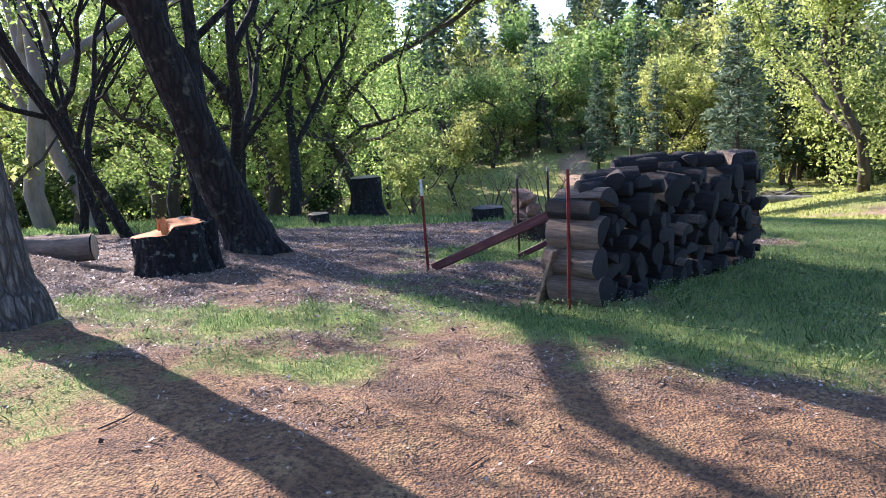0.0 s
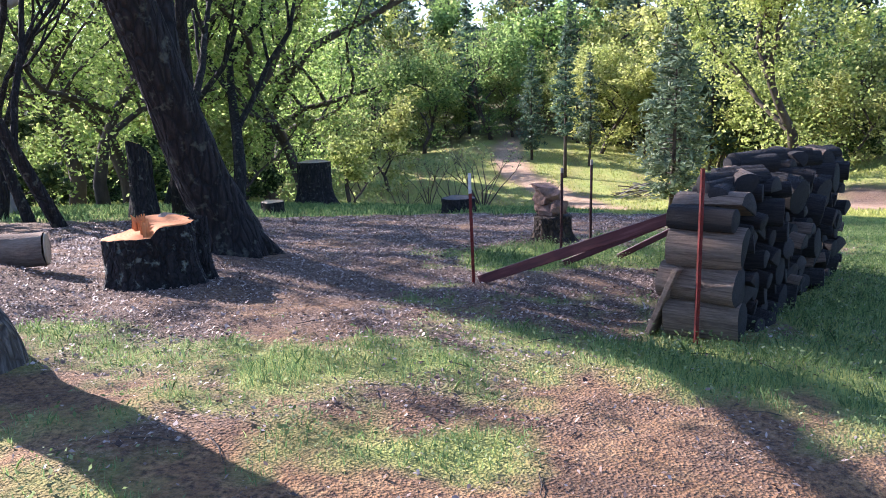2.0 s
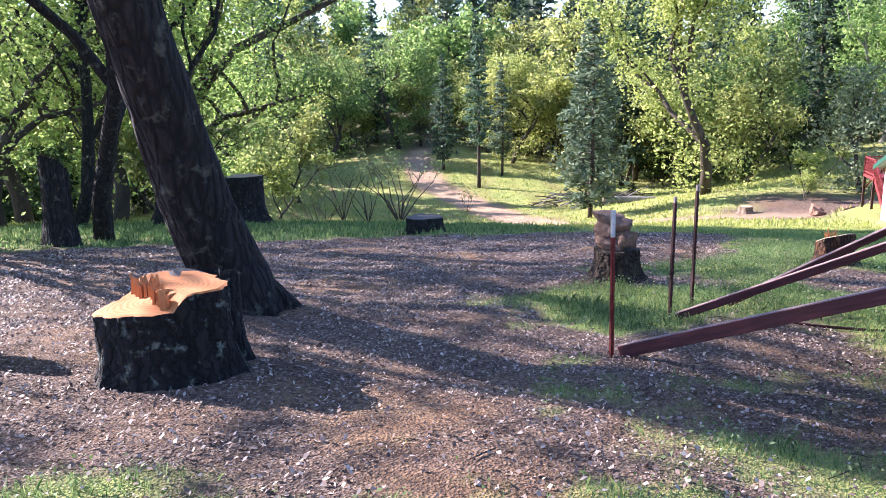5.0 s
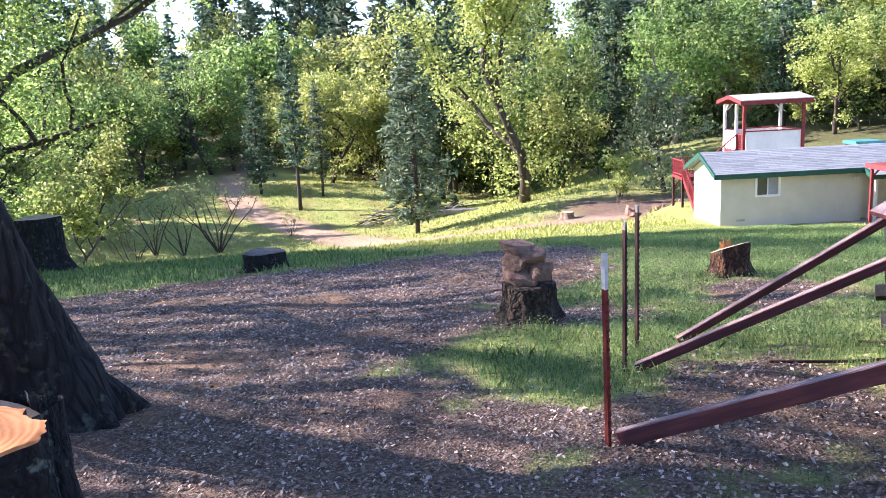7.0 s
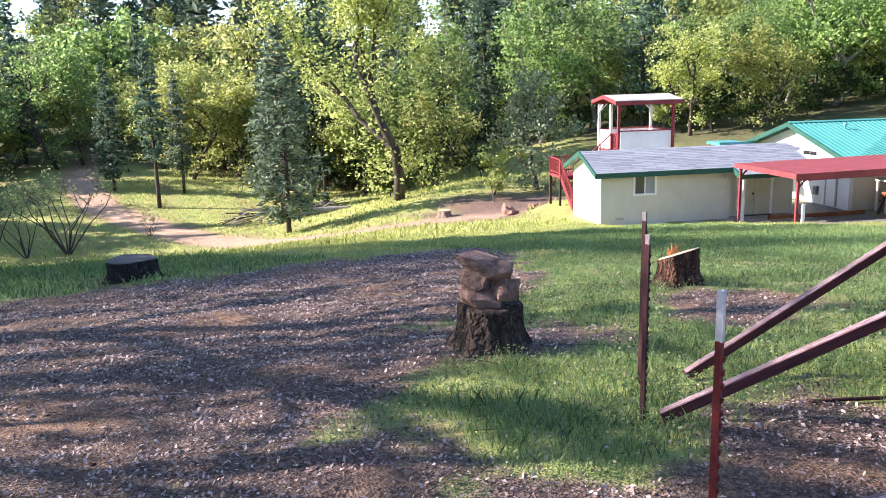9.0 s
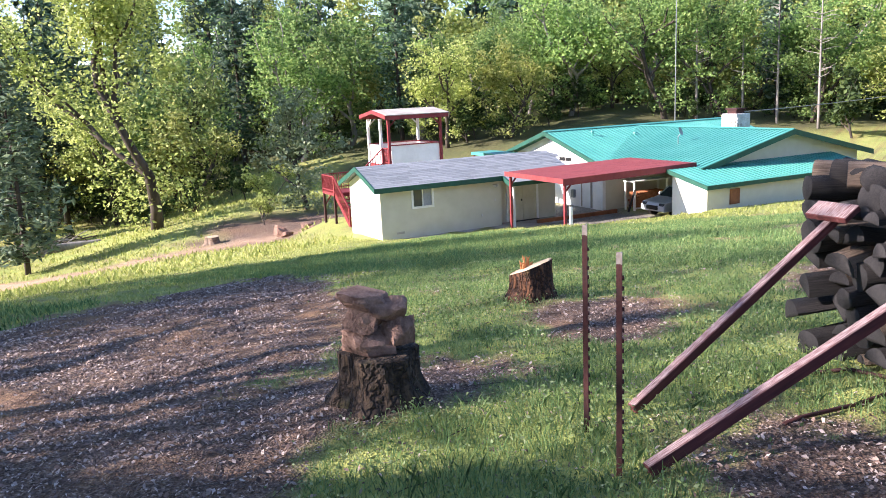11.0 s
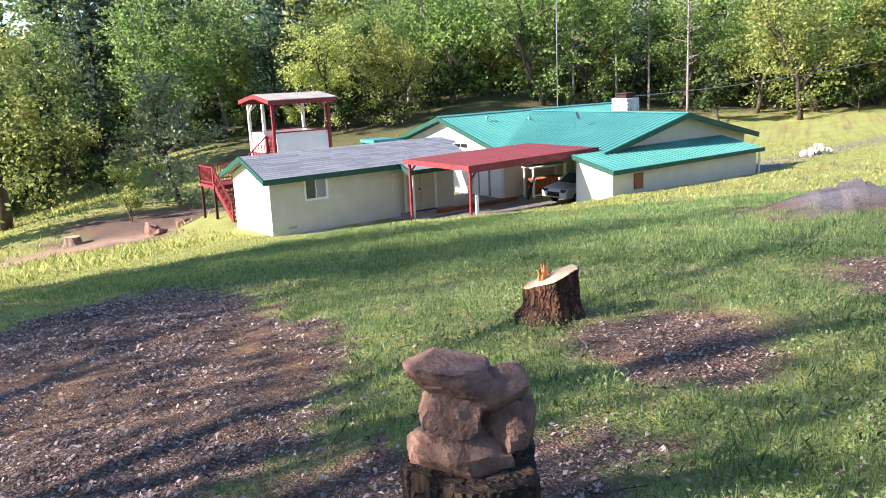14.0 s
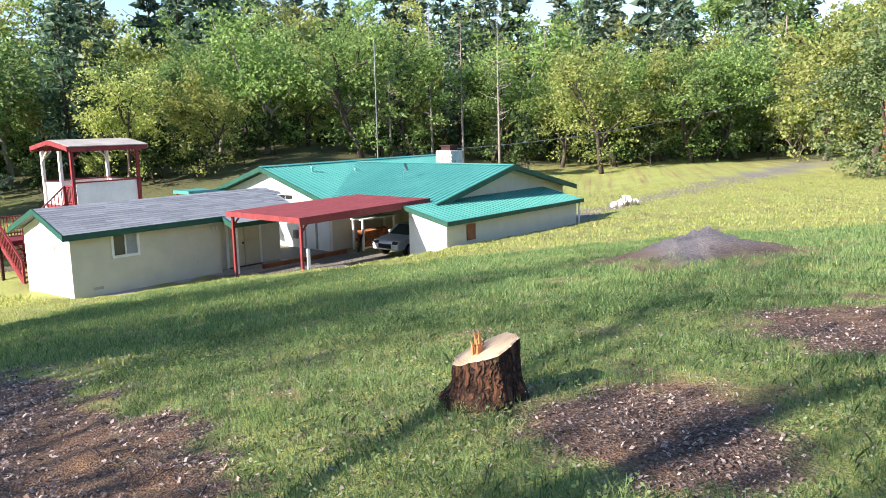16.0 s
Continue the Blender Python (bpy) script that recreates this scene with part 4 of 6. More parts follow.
def log_kind(kind, seed, mat):
    side, ends = log_meshes(kind, seed)
    me = []
    for name, data, m in (("bark", side, mat), ("cut_end", ends[0], LOG_END), ("cut_end", ends[1], LOG_END)):
        mesh = bpy.data.meshes.new(name)
        mesh.from_pydata(data[0], [], data[1])
        mesh.materials.append(m)
        mesh.polygons.foreach_set("use_smooth", [True] * len(mesh.polygons))
        mesh.set_sharp_from_angle(angle=radians(50))
        me.append((name, mesh))
    return me


def firewood(kinds, i, at, along, ln, r, roll, label):
    ob = thing("firewood_log", Matrix(), label, "log", "firewood pile")
    x = along.normalized()
    y = Vector((0, 0, 1)).cross(x).normalized()
    m = Matrix((x, y, x.cross(y))).transposed().to_4x4()
    ob.matrix_world = Matrix.Translation(at) @ m @ Matrix.Rotation(roll, 4, "X") @ Matrix.Diagonal((ln, r, r, 1))
    for name, mesh in kinds[i]:
        p = new(name, mesh)
        p.parent = ob


def woodpile():
    rng = random.Random(12)
    kinds = [log_kind("split" if k % 3 == 2 else "round", 100 + k, BARK_LOG if k % 4 else BARK_LOG_PALE) for k in range(9)]
    length = (PILE1 - PILE0).length
    cols = int(length / 0.215)
    for c in range(1, cols + 1):
        s = c * length / cols
        p = PILE0 + PD * s
        z = gz(p.x, p.y) - 0.02
        top = 0.86 + 0.34 * min(1, c / 6) + 0.06 * math.sin(c * 0.9) + rng.uniform(-0.08, 0.1)
        h, lay = 0.0, 0
        while h < top:
            r = rng.uniform(0.06, 0.14)
            dark = rng.choice((1, 2, 3, 5, 6, 7, 1, 2, 3, 5, 6, 7, 8))
            q = p + PD * (rng.uniform(-0.03, 0.03) + (0.05 if lay % 2 else -0.05)) + PN * rng.uniform(-0.09, 0.09)
            d = PN + PD * rng.uniform(-0.35, 0.3) + Vector((0, 0, rng.uniform(-0.22, 0.16)))
            firewood(kinds, dark, (q.x, q.y, z + h + r * 0.9), d, rng.uniform(0.46, 0.6), r, rng.uniform(-0.6, 0.6), "weathered split firewood log stacked in the pile")
            h += r * 1.72
            lay += 1
    # the end crib: thick pale logs across the near end, loose ones on top
    z = gz(PILE0.x, PILE0.y)
    for k, (r, ln) in enumerate(((0.16, 0.56), (0.14, 0.6), (0.16, 0.56), (0.09, 0.5))):
        hz = (0.14, 0.42, 0.7, 0.93)[k]
        firewood(kinds, (4, 0, 8, 3)[k], (PILE0.x - 0.05 * (k % 2), PILE0.y, z + hz), PN + PD * (0.06 * (-1) ** k), ln, r, 0.4 * k, "thick pale log at the end of the firewood pile")
    for k in range(20):
        s = rng.uniform(0.3, length)
        p = PILE0 + PD * s
        firewood(kinds, rng.randrange(9), (p.x, p.y, gz(p.x, p.y) + 1.0 + 0.34 * min(1, s / 1.3)), PD * rng.uniform(0.5, 1) + PN * rng.uniform(-1, 1), rng.uniform(0.4, 0.6), rng.uniform(0.07, 0.1), rng.random(), "loose log on top of the firewood pile")


woodpile()


POST_GREY = plain("post_grey_paint", "6b5f57", "99928a", 15.0, 0.6)


def t_post(x, y, h, label, mat, lean=(0, 0), white=0.0, sink=0.3, rot=20):
    """A studded steel fence post."""
    ob = thing("fence_post", pose(x, y, gz(x, y), lean[0], lean[1], rot), label, "fence post", "fence posts")
    part("flange", boxes((-0.016, 0.016, -0.004, 0.004, -sink, h - white)), mat, ob)
    part("web", boxes((-0.004, 0.004, 0.0041, 0.026, -sink, h - white)), mat, ob)
    for k in range(int((h - 0.1 - white) / 0.055)):
        part("stud", boxes((-0.009, 0.009, -0.013, -0.0041, 0.08 + k * 0.055, 0.1 + k * 0.055)), mat, ob)
    if white:
        part("painted_tip", boxes((-0.016, 0.016, -0.004, 0.004, h - white, h), (-0.004, 0.004, 0.0041, 0.026, h - white, h)), POST_WHITE if white > 0.15 else POST_GREY, ob, "worn pale paint on the tip")


t_post(0.02, 12.03, 1.13, "rust-red steel fence post with a chipped white tip", RUST_RED, (0, -1), 0.2)
t_post(1.29, 13.37, 1.21, "dark rusty steel fence post with a worn grey tip", RUST_BROWN, (0, 0.8), 0.06)
t_post(1.78, 13.78, 1.28, "dark rusty steel fence post with a worn grey tip", RUST_BROWN, (0, 0.5), 0.06)
t_post(1.36, 9.72, 1.32, "bright rust-red steel post leaning on the firewood", RUST_RED, (-3, 3))


def beam(a, b, w, d, label, roll=0, cross=None):
    a, b = Vector(a), Vector(b)
    ob = thing("leaning_beam", look(a, b) @ pose(0, 0, 0, 0, 0, roll), label, "beam", "leaning beams")
    ln = (b - a).length
    part("timber", boxes((-w / 2, w / 2, -d / 2, d / 2, -ln, 0), bevel=0.006), BEAM_RED, ob)
    if cross:
        part("cap_board", boxes((-cross, cross, d / 2 + 0.002, d / 2 + 0.05, -ln - 0.02, -ln + 0.14), bevel=0.005), BEAM_RED, ob)


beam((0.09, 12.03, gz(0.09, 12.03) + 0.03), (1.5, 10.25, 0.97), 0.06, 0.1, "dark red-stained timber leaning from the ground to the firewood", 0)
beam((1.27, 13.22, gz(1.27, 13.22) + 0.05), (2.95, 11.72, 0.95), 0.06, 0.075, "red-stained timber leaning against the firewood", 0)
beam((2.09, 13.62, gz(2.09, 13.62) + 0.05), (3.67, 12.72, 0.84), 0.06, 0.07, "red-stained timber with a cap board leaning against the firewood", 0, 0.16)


def plank(x, y, ln, rot, tilt, label):
    z = gz(x, y)
    ob = part("leaning_plank", boxes((-0.09, 0.09, -0.02, 0.02, 0, ln), bevel=0.005), BARK_LOG_PALE)
    ob.matrix_world = pose(x, y, z, tilt, 0, rot)
    tagged(ob, label, "plank")


plank(1.16, 10.1, 0.6, 40, 22, "weathered board propped against the firewood")
pts = [(2.2, 12.75), (2.45, 12.7), (2.8, 12.45), (3.15, 12.25), (3.4, 12.35), (3.5, 12.6), (3.35, 12.8)]
smooth(tagged(part("garden_hose", tube([(a, b, gz(a, b) + 0.02) for a, b in pts], [0.014] * 7, 8), RUST_BROWN), "brown hose lying in a curve on the litter", "hose"), 180)

# ---- the buildings, in the house's own axes: u along the fronts, v away, heights as in the world ----
SITE = Matrix.Translation(HOUSE) @ Matrix.Rotation(radians(-28), 4, "Z")


def site(u, v, z, rot=0):
    return SITE @ pose(u, v, z, 0, 0, rot)


def slab(name, a, b, c, d, thick, mat, parent, label=""):
    """A sloping slab with upper corners a, b, c, d."""
    bm = bmesh.new()
    top = [bm.verts.new(p) for p in (a, b, c, d)]
    low = [bm.verts.new((p[0], p[1], p[2] - thick)) for p in (a, b, c, d)]
    bm.faces.new(top)
    bm.faces.new(low[::-1])
    for i in range(4):
        bm.faces.new((top[i], low[i], low[(i + 1) % 4], top[(i + 1) % 4]))
    bmesh.ops.recalc_face_normals(bm, faces=bm.faces[:])
    return part(name, bm, mat, parent, label)


def bar(name, a, b, w, d, mat, parent, label=""):
    """A straight timber from a to b."""
    a, b = Vector(a), Vector(b)
    ob = part(name, boxes((-w / 2, w / 2, -d / 2, d / 2, -(b - a).length, 0)), mat, parent, label)
    ob.matrix_local = look(a, b)
    return ob


def sash_window(parent, u0, u1, z0, z1, v, face="front"):
    """A two-light window in a white frame; face: on a front wall (v given) or on a left wall (v is u)."""
    def bx(a, b, d0, d1, e, f):
        return (a, b, v - d1, v - d0, e, f) if face == "front" else (v - d1, v - d0, a, b, e, f)
    w = part("window", boxes(bx(u0, u1, -0.08, -0.03, z0, z1)), CURTAIN, parent, "pale blind behind the panes")
    t = 0.1
    part("window_frame", boxes(bx(u0 - t, u1 + t, -0.02, 0.05, z1, z1 + t), bx(u0 - t, u1 + t, -0.02, 0.06, z0 - t, z0), bx(u0 - t, u0, -0.02, 0.05, z0, z1), bx(u1, u1 + t, -0.02, 0.05, z0, z1), bx((u0 + u1) / 2 - 0.025, (u0 + u1) / 2 + 0.025, -0.02, 0.04, z0, z1)), WHITE, w)
    mid = (u0 + u1) / 2
    part("pane", boxes(bx(u0, mid - 0.025, -0.015, -0.005, z0, z1)), GLASS, w)
    part("pane", boxes(bx(mid + 0.025, u1, -0.022, -0.012, z0, z1)), CURTAIN, w, "closed pale curtain")


def wall_with_hole(u0, u1, z0, z1, v0, v1, hole):
    a, b, c, d = hole
    return boxes((u0, a, v0, v1, z0, z1), (b, u1, v0, v1, z0, z1), (a, b, v0, v1, z0, c), (a, b, v0, v1, d, z1))


def shed():
    ob = thing("shed", SITE, "long cream stucco outbuilding with grey shingle roof and green trim", "shed")
    zb = -5.15
    part("front_wall", wall_with_hole(0, 6.6, zb, -2.5, 0, 0.14, (1.7, 2.68, -3.53, -2.62)), STUCCO, ob)
    part("porch_wall", boxes((6.6, 10.3, 0.55, 0.69, zb, -2.4), (6.46, 6.6, 0.141, 0.69, zb, -2.5)), STUCCO, ob)
    # sun-facing end: whiter than the cream front, its sunlight put in the colour
    part("gable_wall", prism(((0.141, zb), (3.95, zb), (3.95, -2.5), (1.95, -1.74), (0.141, -2.45)), 0, 0.0, 0.14), WHITE, ob, "gable wall coloured bright white for the sun on it")
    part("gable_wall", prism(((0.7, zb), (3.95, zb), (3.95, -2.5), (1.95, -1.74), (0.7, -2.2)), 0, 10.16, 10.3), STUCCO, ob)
    part("back_wall", boxes((0.14, 10.16, 3.81, 3.95, zb, -2.5)), STUCCO, ob)
    sash_window(ob, 1.7, 2.68, -3.53, -2.62, 0.0)
    sash_window(ob, 1.35, 1.95, -3.5, -2.55, 0.0, "left")
    roof = slab("roof", (-0.4, -0.38, -2.47), (10.75, -0.38, -2.47), (10.75, 1.95, -1.6), (-0.4, 1.95, -1.6), 0.1, SHINGLE, ob)
    slab("roof", (-0.4, 1.951, -1.6), (10.75, 1.951, -1.6), (10.75, 4.3, -2.47), (-0.4, 4.3, -2.47), 0.1, SHINGLE, ob)
    slab("porch_roof", (6.5, -1.1, -2.74), (10.75, -1.1, -2.74), (10.75, -0.381, -2.472), (6.5, -0.381, -2.472), 0.1, SHINGLE, ob)
    part("fascia", boxes((-0.42, 6.49, -0.43, -0.381, -2.68, -2.44)), TRIM_GREEN, ob, "dark green eave board")
    part("fascia", boxes((6.47, 10.77, -1.15, -1.101, -2.92, -2.72)), TRIM_GREEN, ob)
    slab("barge_board", (-0.45, -0.43, -2.45), (-0.4, -0.43, -2.45), (-0.4, 1.95, -1.57), (-0.45, 1.95, -1.57), 0.22, TRIM_GREEN, ob)
    slab("barge_board", (-0.45, 1.951, -1.57), (-0.4, 1.951, -1.57), (-0.4, 4.35, -2.46), (-0.45, 4.35, -2.46), 0.22, TRIM_GREEN, ob)
    slab("barge_board", (6.45, -1.15, -2.72), (6.5, -1.15, -2.72), (6.5, -0.43, -2.45), (6.45, -0.43, -2.45), 0.25, TRIM_GREEN, ob)
    part("porch_post", boxes((6.68, 6.8, -1.02, -0.9, -5.1, -2.85), (6.64, 6.84, -1.06, -0.86, -2.95, -2.85), bevel=0.008), WHITE, ob, "slim white porch post")
    d = part("door", boxes((7.35, 8.2, 0.5, 0.549, -4.95, -2.92), (8.23, 9.05, 0.5, 0.549, -4.95, -2.92)), DOOR_TAN, ob, "tan double door")
    part("door_frame", boxes((7.22, 7.35, 0.48, 0.549, -4.98, -2.8), (9.05, 9.18, 0.48, 0.549, -4.98, -2.8), (7.35, 9.05, 0.48, 0.549, -2.92, -2.8)), WHITE, d)
    part("threshold", boxes((7.3, 9.1, 0.3, 0.5, -5.02, -4.96)), BLACK, d)
    part("door_handle", boxes((8.08, 8.14, 0.44, 0.5, -3.95, -3.85)), BLACK, d)
    part("wall_lamp", boxes((6.1, 6.35, -0.1, -0.001, -2.95, -2.88), (6.12, 6.2, -0.2, -0.1, -3.0, -2.9), (6.25, 6.33, -0.2, -0.1, -3.0, -2.9)), POST_WHITE, ob, "twin flood lamp on the wall")
    part("outlet_box", boxes((5.4, 5.48, -0.04, -0.001, -4.4, -4.28)), POST_WHITE, ob)
    part("outlet_box", boxes((6.2, 6.27, -0.03, -0.001, -3.7, -3.6)), POST_WHITE, ob)
    part("floor_vent", boxes((0.75, 1.15, -0.02, -0.001, -4.75, -4.65)), CONCRETE, ob)
    part("apron", boxes((-0.3, 6.6, -0.75, -0.005, -5.25, -4.99), (6.6, 10.4, -1.3, 0.545, -5.25, -4.985)), CONCRETE, ob, "concrete apron along the wall")
    # courses of shingles on the near slope
    ln = math.hypot(2.33, 0.87)
    tilt = math.atan2(0.87, 2.33)
    tabs = []
    for w in (0.55, 0.8, 1.05):
        me = bpy.data.meshes.new("shingle")
        bm = boxes((0, w - 0.012, 0, 0.2, -0.004, 0.016))
        bm.to_mesh(me)
        bm.free()
        me.materials.append(SHINGLE)
        tabs.append((w, me))
    rng = random.Random(14)
    for row in range(14):
        u = -0.4
        while u < 10.1:
            w, me = tabs[rng.randrange(3)]
            p = new("shingle", me)
            p.parent = roof
            s = row * ln / 14
            p.matrix_local = Matrix.Translation((u, -0.38 + s * math.cos(tilt), -2.47 + s * math.sin(tilt) + 0.004)) @ Matrix.Rotation(tilt - 0.05, 4, "X")
            u += w


def railing(parent, a, b, h, n, mat):
    a, b = Vector(a), Vector(b)
    up = Vector((0, 0, h))
    r = bar("rail", a + up, b + up, 0.09, 0.05, mat, parent)
    bar("rail", a + up * 0.15, b + up * 0.15, 0.05, 0.05, mat, parent)
    for i in range(n + 1):
        p = a.lerp(b, i / n)
        w = 0.09 if i in (0, n) else 0.035
        bar("post" if i in (0, n) else "baluster", p, p + up * (1.0 if i in (0, n) else 0.98), w, w, mat, parent)


def tower():
    ob = thing("lookout_tower", SITE, "red-posted wooden lookout tower with white parapets, stairs and deck", "tower")
    u0, u1, v0, v1, zf, zt = 3.65, 6.9, 7.0, 10.0, -2.15, 0.45
    part("deck_floor", boxes((u0, u1, v0, v1, zf - 0.2, zf)), DECK_RED, ob)
    part("parapet", boxes((u0 + 0.14, u1 - 0.14, v0 + 0.03, v0 + 0.09, -2.7, -1.08)), WHITE, ob, "white boarded parapet")
    part("parapet", boxes((u1 - 0.09, u1 - 0.03, v0 + 0.14, v1 - 0.14, -2.7, -1.08)), WHITE, ob)
    part("parapet", boxes((u0 + 0.03, u0 + 0.09, v0 + 1.2, v1 - 0.14, -2.7, -1.08)), WHITE, ob)
    part("parapet", boxes((u0 + 0.14, u1 - 0.14, v1 - 0.09, v1 - 0.03, -2.7, -1.08)), WHITE, ob)
    part("coping", boxes((u0, u1, v0 - 0.02, v0 + 0.13, -1.08, -1.02), (u1 - 0.13, u1 + 0.02, v0 + 0.131, v1, -1.08, -1.02), (u0, u1 - 0.131, v1 - 0.13, v1 + 0.02, -1.08, -1.02)), DECK_RED, ob)
    for x, y, m in ((u0, v0, DECK_RED), (u1, v0, DECK_RED), (u0, v1, WHITE), (u1, v1, WHITE), (u0 + 0.02, v0 + 1.2, WHITE)):
        part("post", boxes((x - 0.07, x + 0.07, y - 0.07, y + 0.07, -7.2, zt - 0.03)), m, ob)
    for x, s in ((u0, 1), (u1, -1)):
        bar("brace", (x, v0, -0.05), (x + 0.45 * s, v0, zt - 0.06), 0.06, 0.06, DECK_RED, ob)
        bar("brace", (x, v1, -0.05), (x + 0.45 * s, v1, zt - 0.06), 0.06, 0.06, WHITE, ob)
    bar("brace", (u0, v1, -0.1), (u0, v1 - 0.5, zt - 0.06), 0.06, 0.06, WHITE, ob)
    part("roof_frame", boxes((u0 - 0.35, u1 + 0.35, v0 - 0.4, v0 - 0.34, 0.4, 0.62), (u0 - 0.35, u1 + 0.35, v1 + 0.34, v1 + 0.4, 0.4, 0.62), (u1 + 0.29, u1 + 0.35, v0 - 0.339, v1 + 0.339, 0.4, 0.62)), DECK_RED, ob, "red roof fascia")
    slab("barge_board", (u0 - 0.37, v0 - 0.42, 0.64), (u0 - 0.3, v0 - 0.42, 0.64), (u0 - 0.3, 8.5, 0.94), (u0 - 0.37, 8.5, 0.94), 0.2, DECK_RED, ob)
    slab("barge_board", (u0 - 0.37, 8.501, 0.94), (u0 - 0.3, 8.501, 0.94), (u0 - 0.3, v1 + 0.42, 0.64), (u0 - 0.37, v1 + 0.42, 0.64), 0.2, DECK_RED, ob)
    slab("roof", (u0 - 0.3, v0 - 0.45, 0.66), (u1 + 0.38, v0 - 0.45, 0.66), (u1 + 0.38, 8.5, 0.95), (u0 - 0.3, 8.5, 0.95), 0.04, CONCRETE, ob, "pale grey roof sheet")
    slab("roof", (u0 - 0.3, 8.501, 0.95), (u1 + 0.38, 8.501, 0.95), (u1 + 0.38, v1 + 0.45, 0.66), (u0 - 0.3, v1 + 0.45, 0.66), 0.04, CONCRETE, ob)
    # landing, upper flight to the tower, lower flight to the ground
    for x, y in ((0.8, 8.65), (0.8, 10.5), (2.55, 10.5)):
        part("deck_post", boxes((x - 0.06, x + 0.06, y - 0.06, y + 0.06, -7.6, -3.75)), RUST_BROWN, ob)
        bar("brace", (x, y, -4.5), (x + (0.5 if x < 2 else -0.5), y, -3.78), 0.06, 0.06, DECK_RED, ob)
    part("landing", boxes((0.75, 2.65, 8.6, 10.6, -3.75, -3.6)), DECK_RED, ob)
    railing(ob, (0.79, 8.62, -3.6), (0.79, 10.56, -3.6), 0.95, 14, DECK_RED)
    railing(ob, (0.79, 10.56, -3.6), (2.65, 10.56, -3.6), 0.95, 13, DECK_RED)
    railing(ob, (1.9, 7.75, -3.55), (3.55, 7.75, -2.15), 0.95, 10, DECK_RED)
    railing(ob, (3.6, 7.75, -2.15), (3.6, 7.05, -2.15), 0.95, 5, DECK_RED)
    for i in range(8):
        part("tread", boxes((1.9 + i * 0.21, 2.17 + i * 0.21, 7.75, 8.6, -3.45 + i * 0.17, -3.41 + i * 0.17)), DECK_RED, ob)
    for i in range(9):
        part("tread", boxes((0.85, 1.8, 8.5 - i * 0.26, 8.75 - i * 0.26, -3.82 - i * 0.18, -3.77 - i * 0.18)), DECK_RED, ob)
    for u in (0.83, 1.82):
        slab("stringer", (u - 0.025, 8.6, -3.62), (u + 0.025, 8.6, -3.62), (u + 0.025, 6.3, -5.25), (u - 0.025, 6.3, -5.25), 0.26, DECK_RED, ob)
    railing(ob, (0.79, 8.6, -3.62), (0.79, 6.35, -5.2), 0.95, 14, DECK_RED)
    railing(ob, (1.85, 8.6, -3.62), (1.85, 6.35, -5.2), 0.95, 14, DECK_RED)


def carport():
    ob = thing("carport", SITE, "open carport with faded red plank roof on red posts", "carport")
    u0, u1, v0, v1 = 5.95, 13.6, -6.2, -1.5
    def zt(u, v):
        return -2.12 + 0.012 * (u - u0)
    n = 16
    for i in range(n):
        a, b = v0 + (v1 - v0) * i / n, v0 + (v1 - v0) * (i + 1) / n - 0.012
        slab("plank", (u0, a, zt(u0, a)), (u1, a, zt(u1, a)), (u1, b, zt(u1, b)), (u0, b, zt(u0, b)), 0.035 + 0.004 * (i % 2), ROOF_RED, ob)
    slab("fascia", (u0 - 0.05, v0 - 0.05, -2.1), (u1, v0 - 0.05, -2.01), (u1, v0 - 0.003, -2.01), (u0 - 0.05, v0 - 0.003, -2.1), 0.3, ROOF_RED, ob)
    slab("fascia", (u0 - 0.05, v0, -2.1), (u0 - 0.003, v0, -2.1), (u0 - 0.003, v1, -2.1), (u0 - 0.05, v1, -2.1), 0.22, ROOF_RED, ob)
    for i in range(9):
        u = u0 + 0.15 + i * (u1 - u0 - 0.3) / 8
        slab("rafter", (u - 0.03, v0, zt(u, 0) - 0.04), (u + 0.03, v0, zt(u, 0) - 0.04), (u + 0.03, v1, zt(u, 0) - 0.04), (u - 0.03, v1, zt(u, 0) - 0.04), 0.14, ROOF_RED, ob)
    for u, v in ((u0 + 0.2, v1 - 0.15), (u0 + 0.25, v0 + 0.25)):
        part("post", boxes((u - 0.055, u + 0.055, v - 0.055, v + 0.055, -5.2, -2.28), bevel=0.006), DECK_RED, ob)
        bar("brace", (u, v, -2.75), (u + 0.4, v, -2.32), 0.06, 0.06, DECK_RED, ob)
    part("post", boxes((u0 + 0.52, u0 + 0.62, v0 + 0.2, v0 + 0.3, -5.2, -3.4)), WHITE, ob, "short white post")
    part("curb", boxes((8.2, 13.3, -0.9, -0.75, -5.1, -4.8)), WOOD_BROWN, ob)


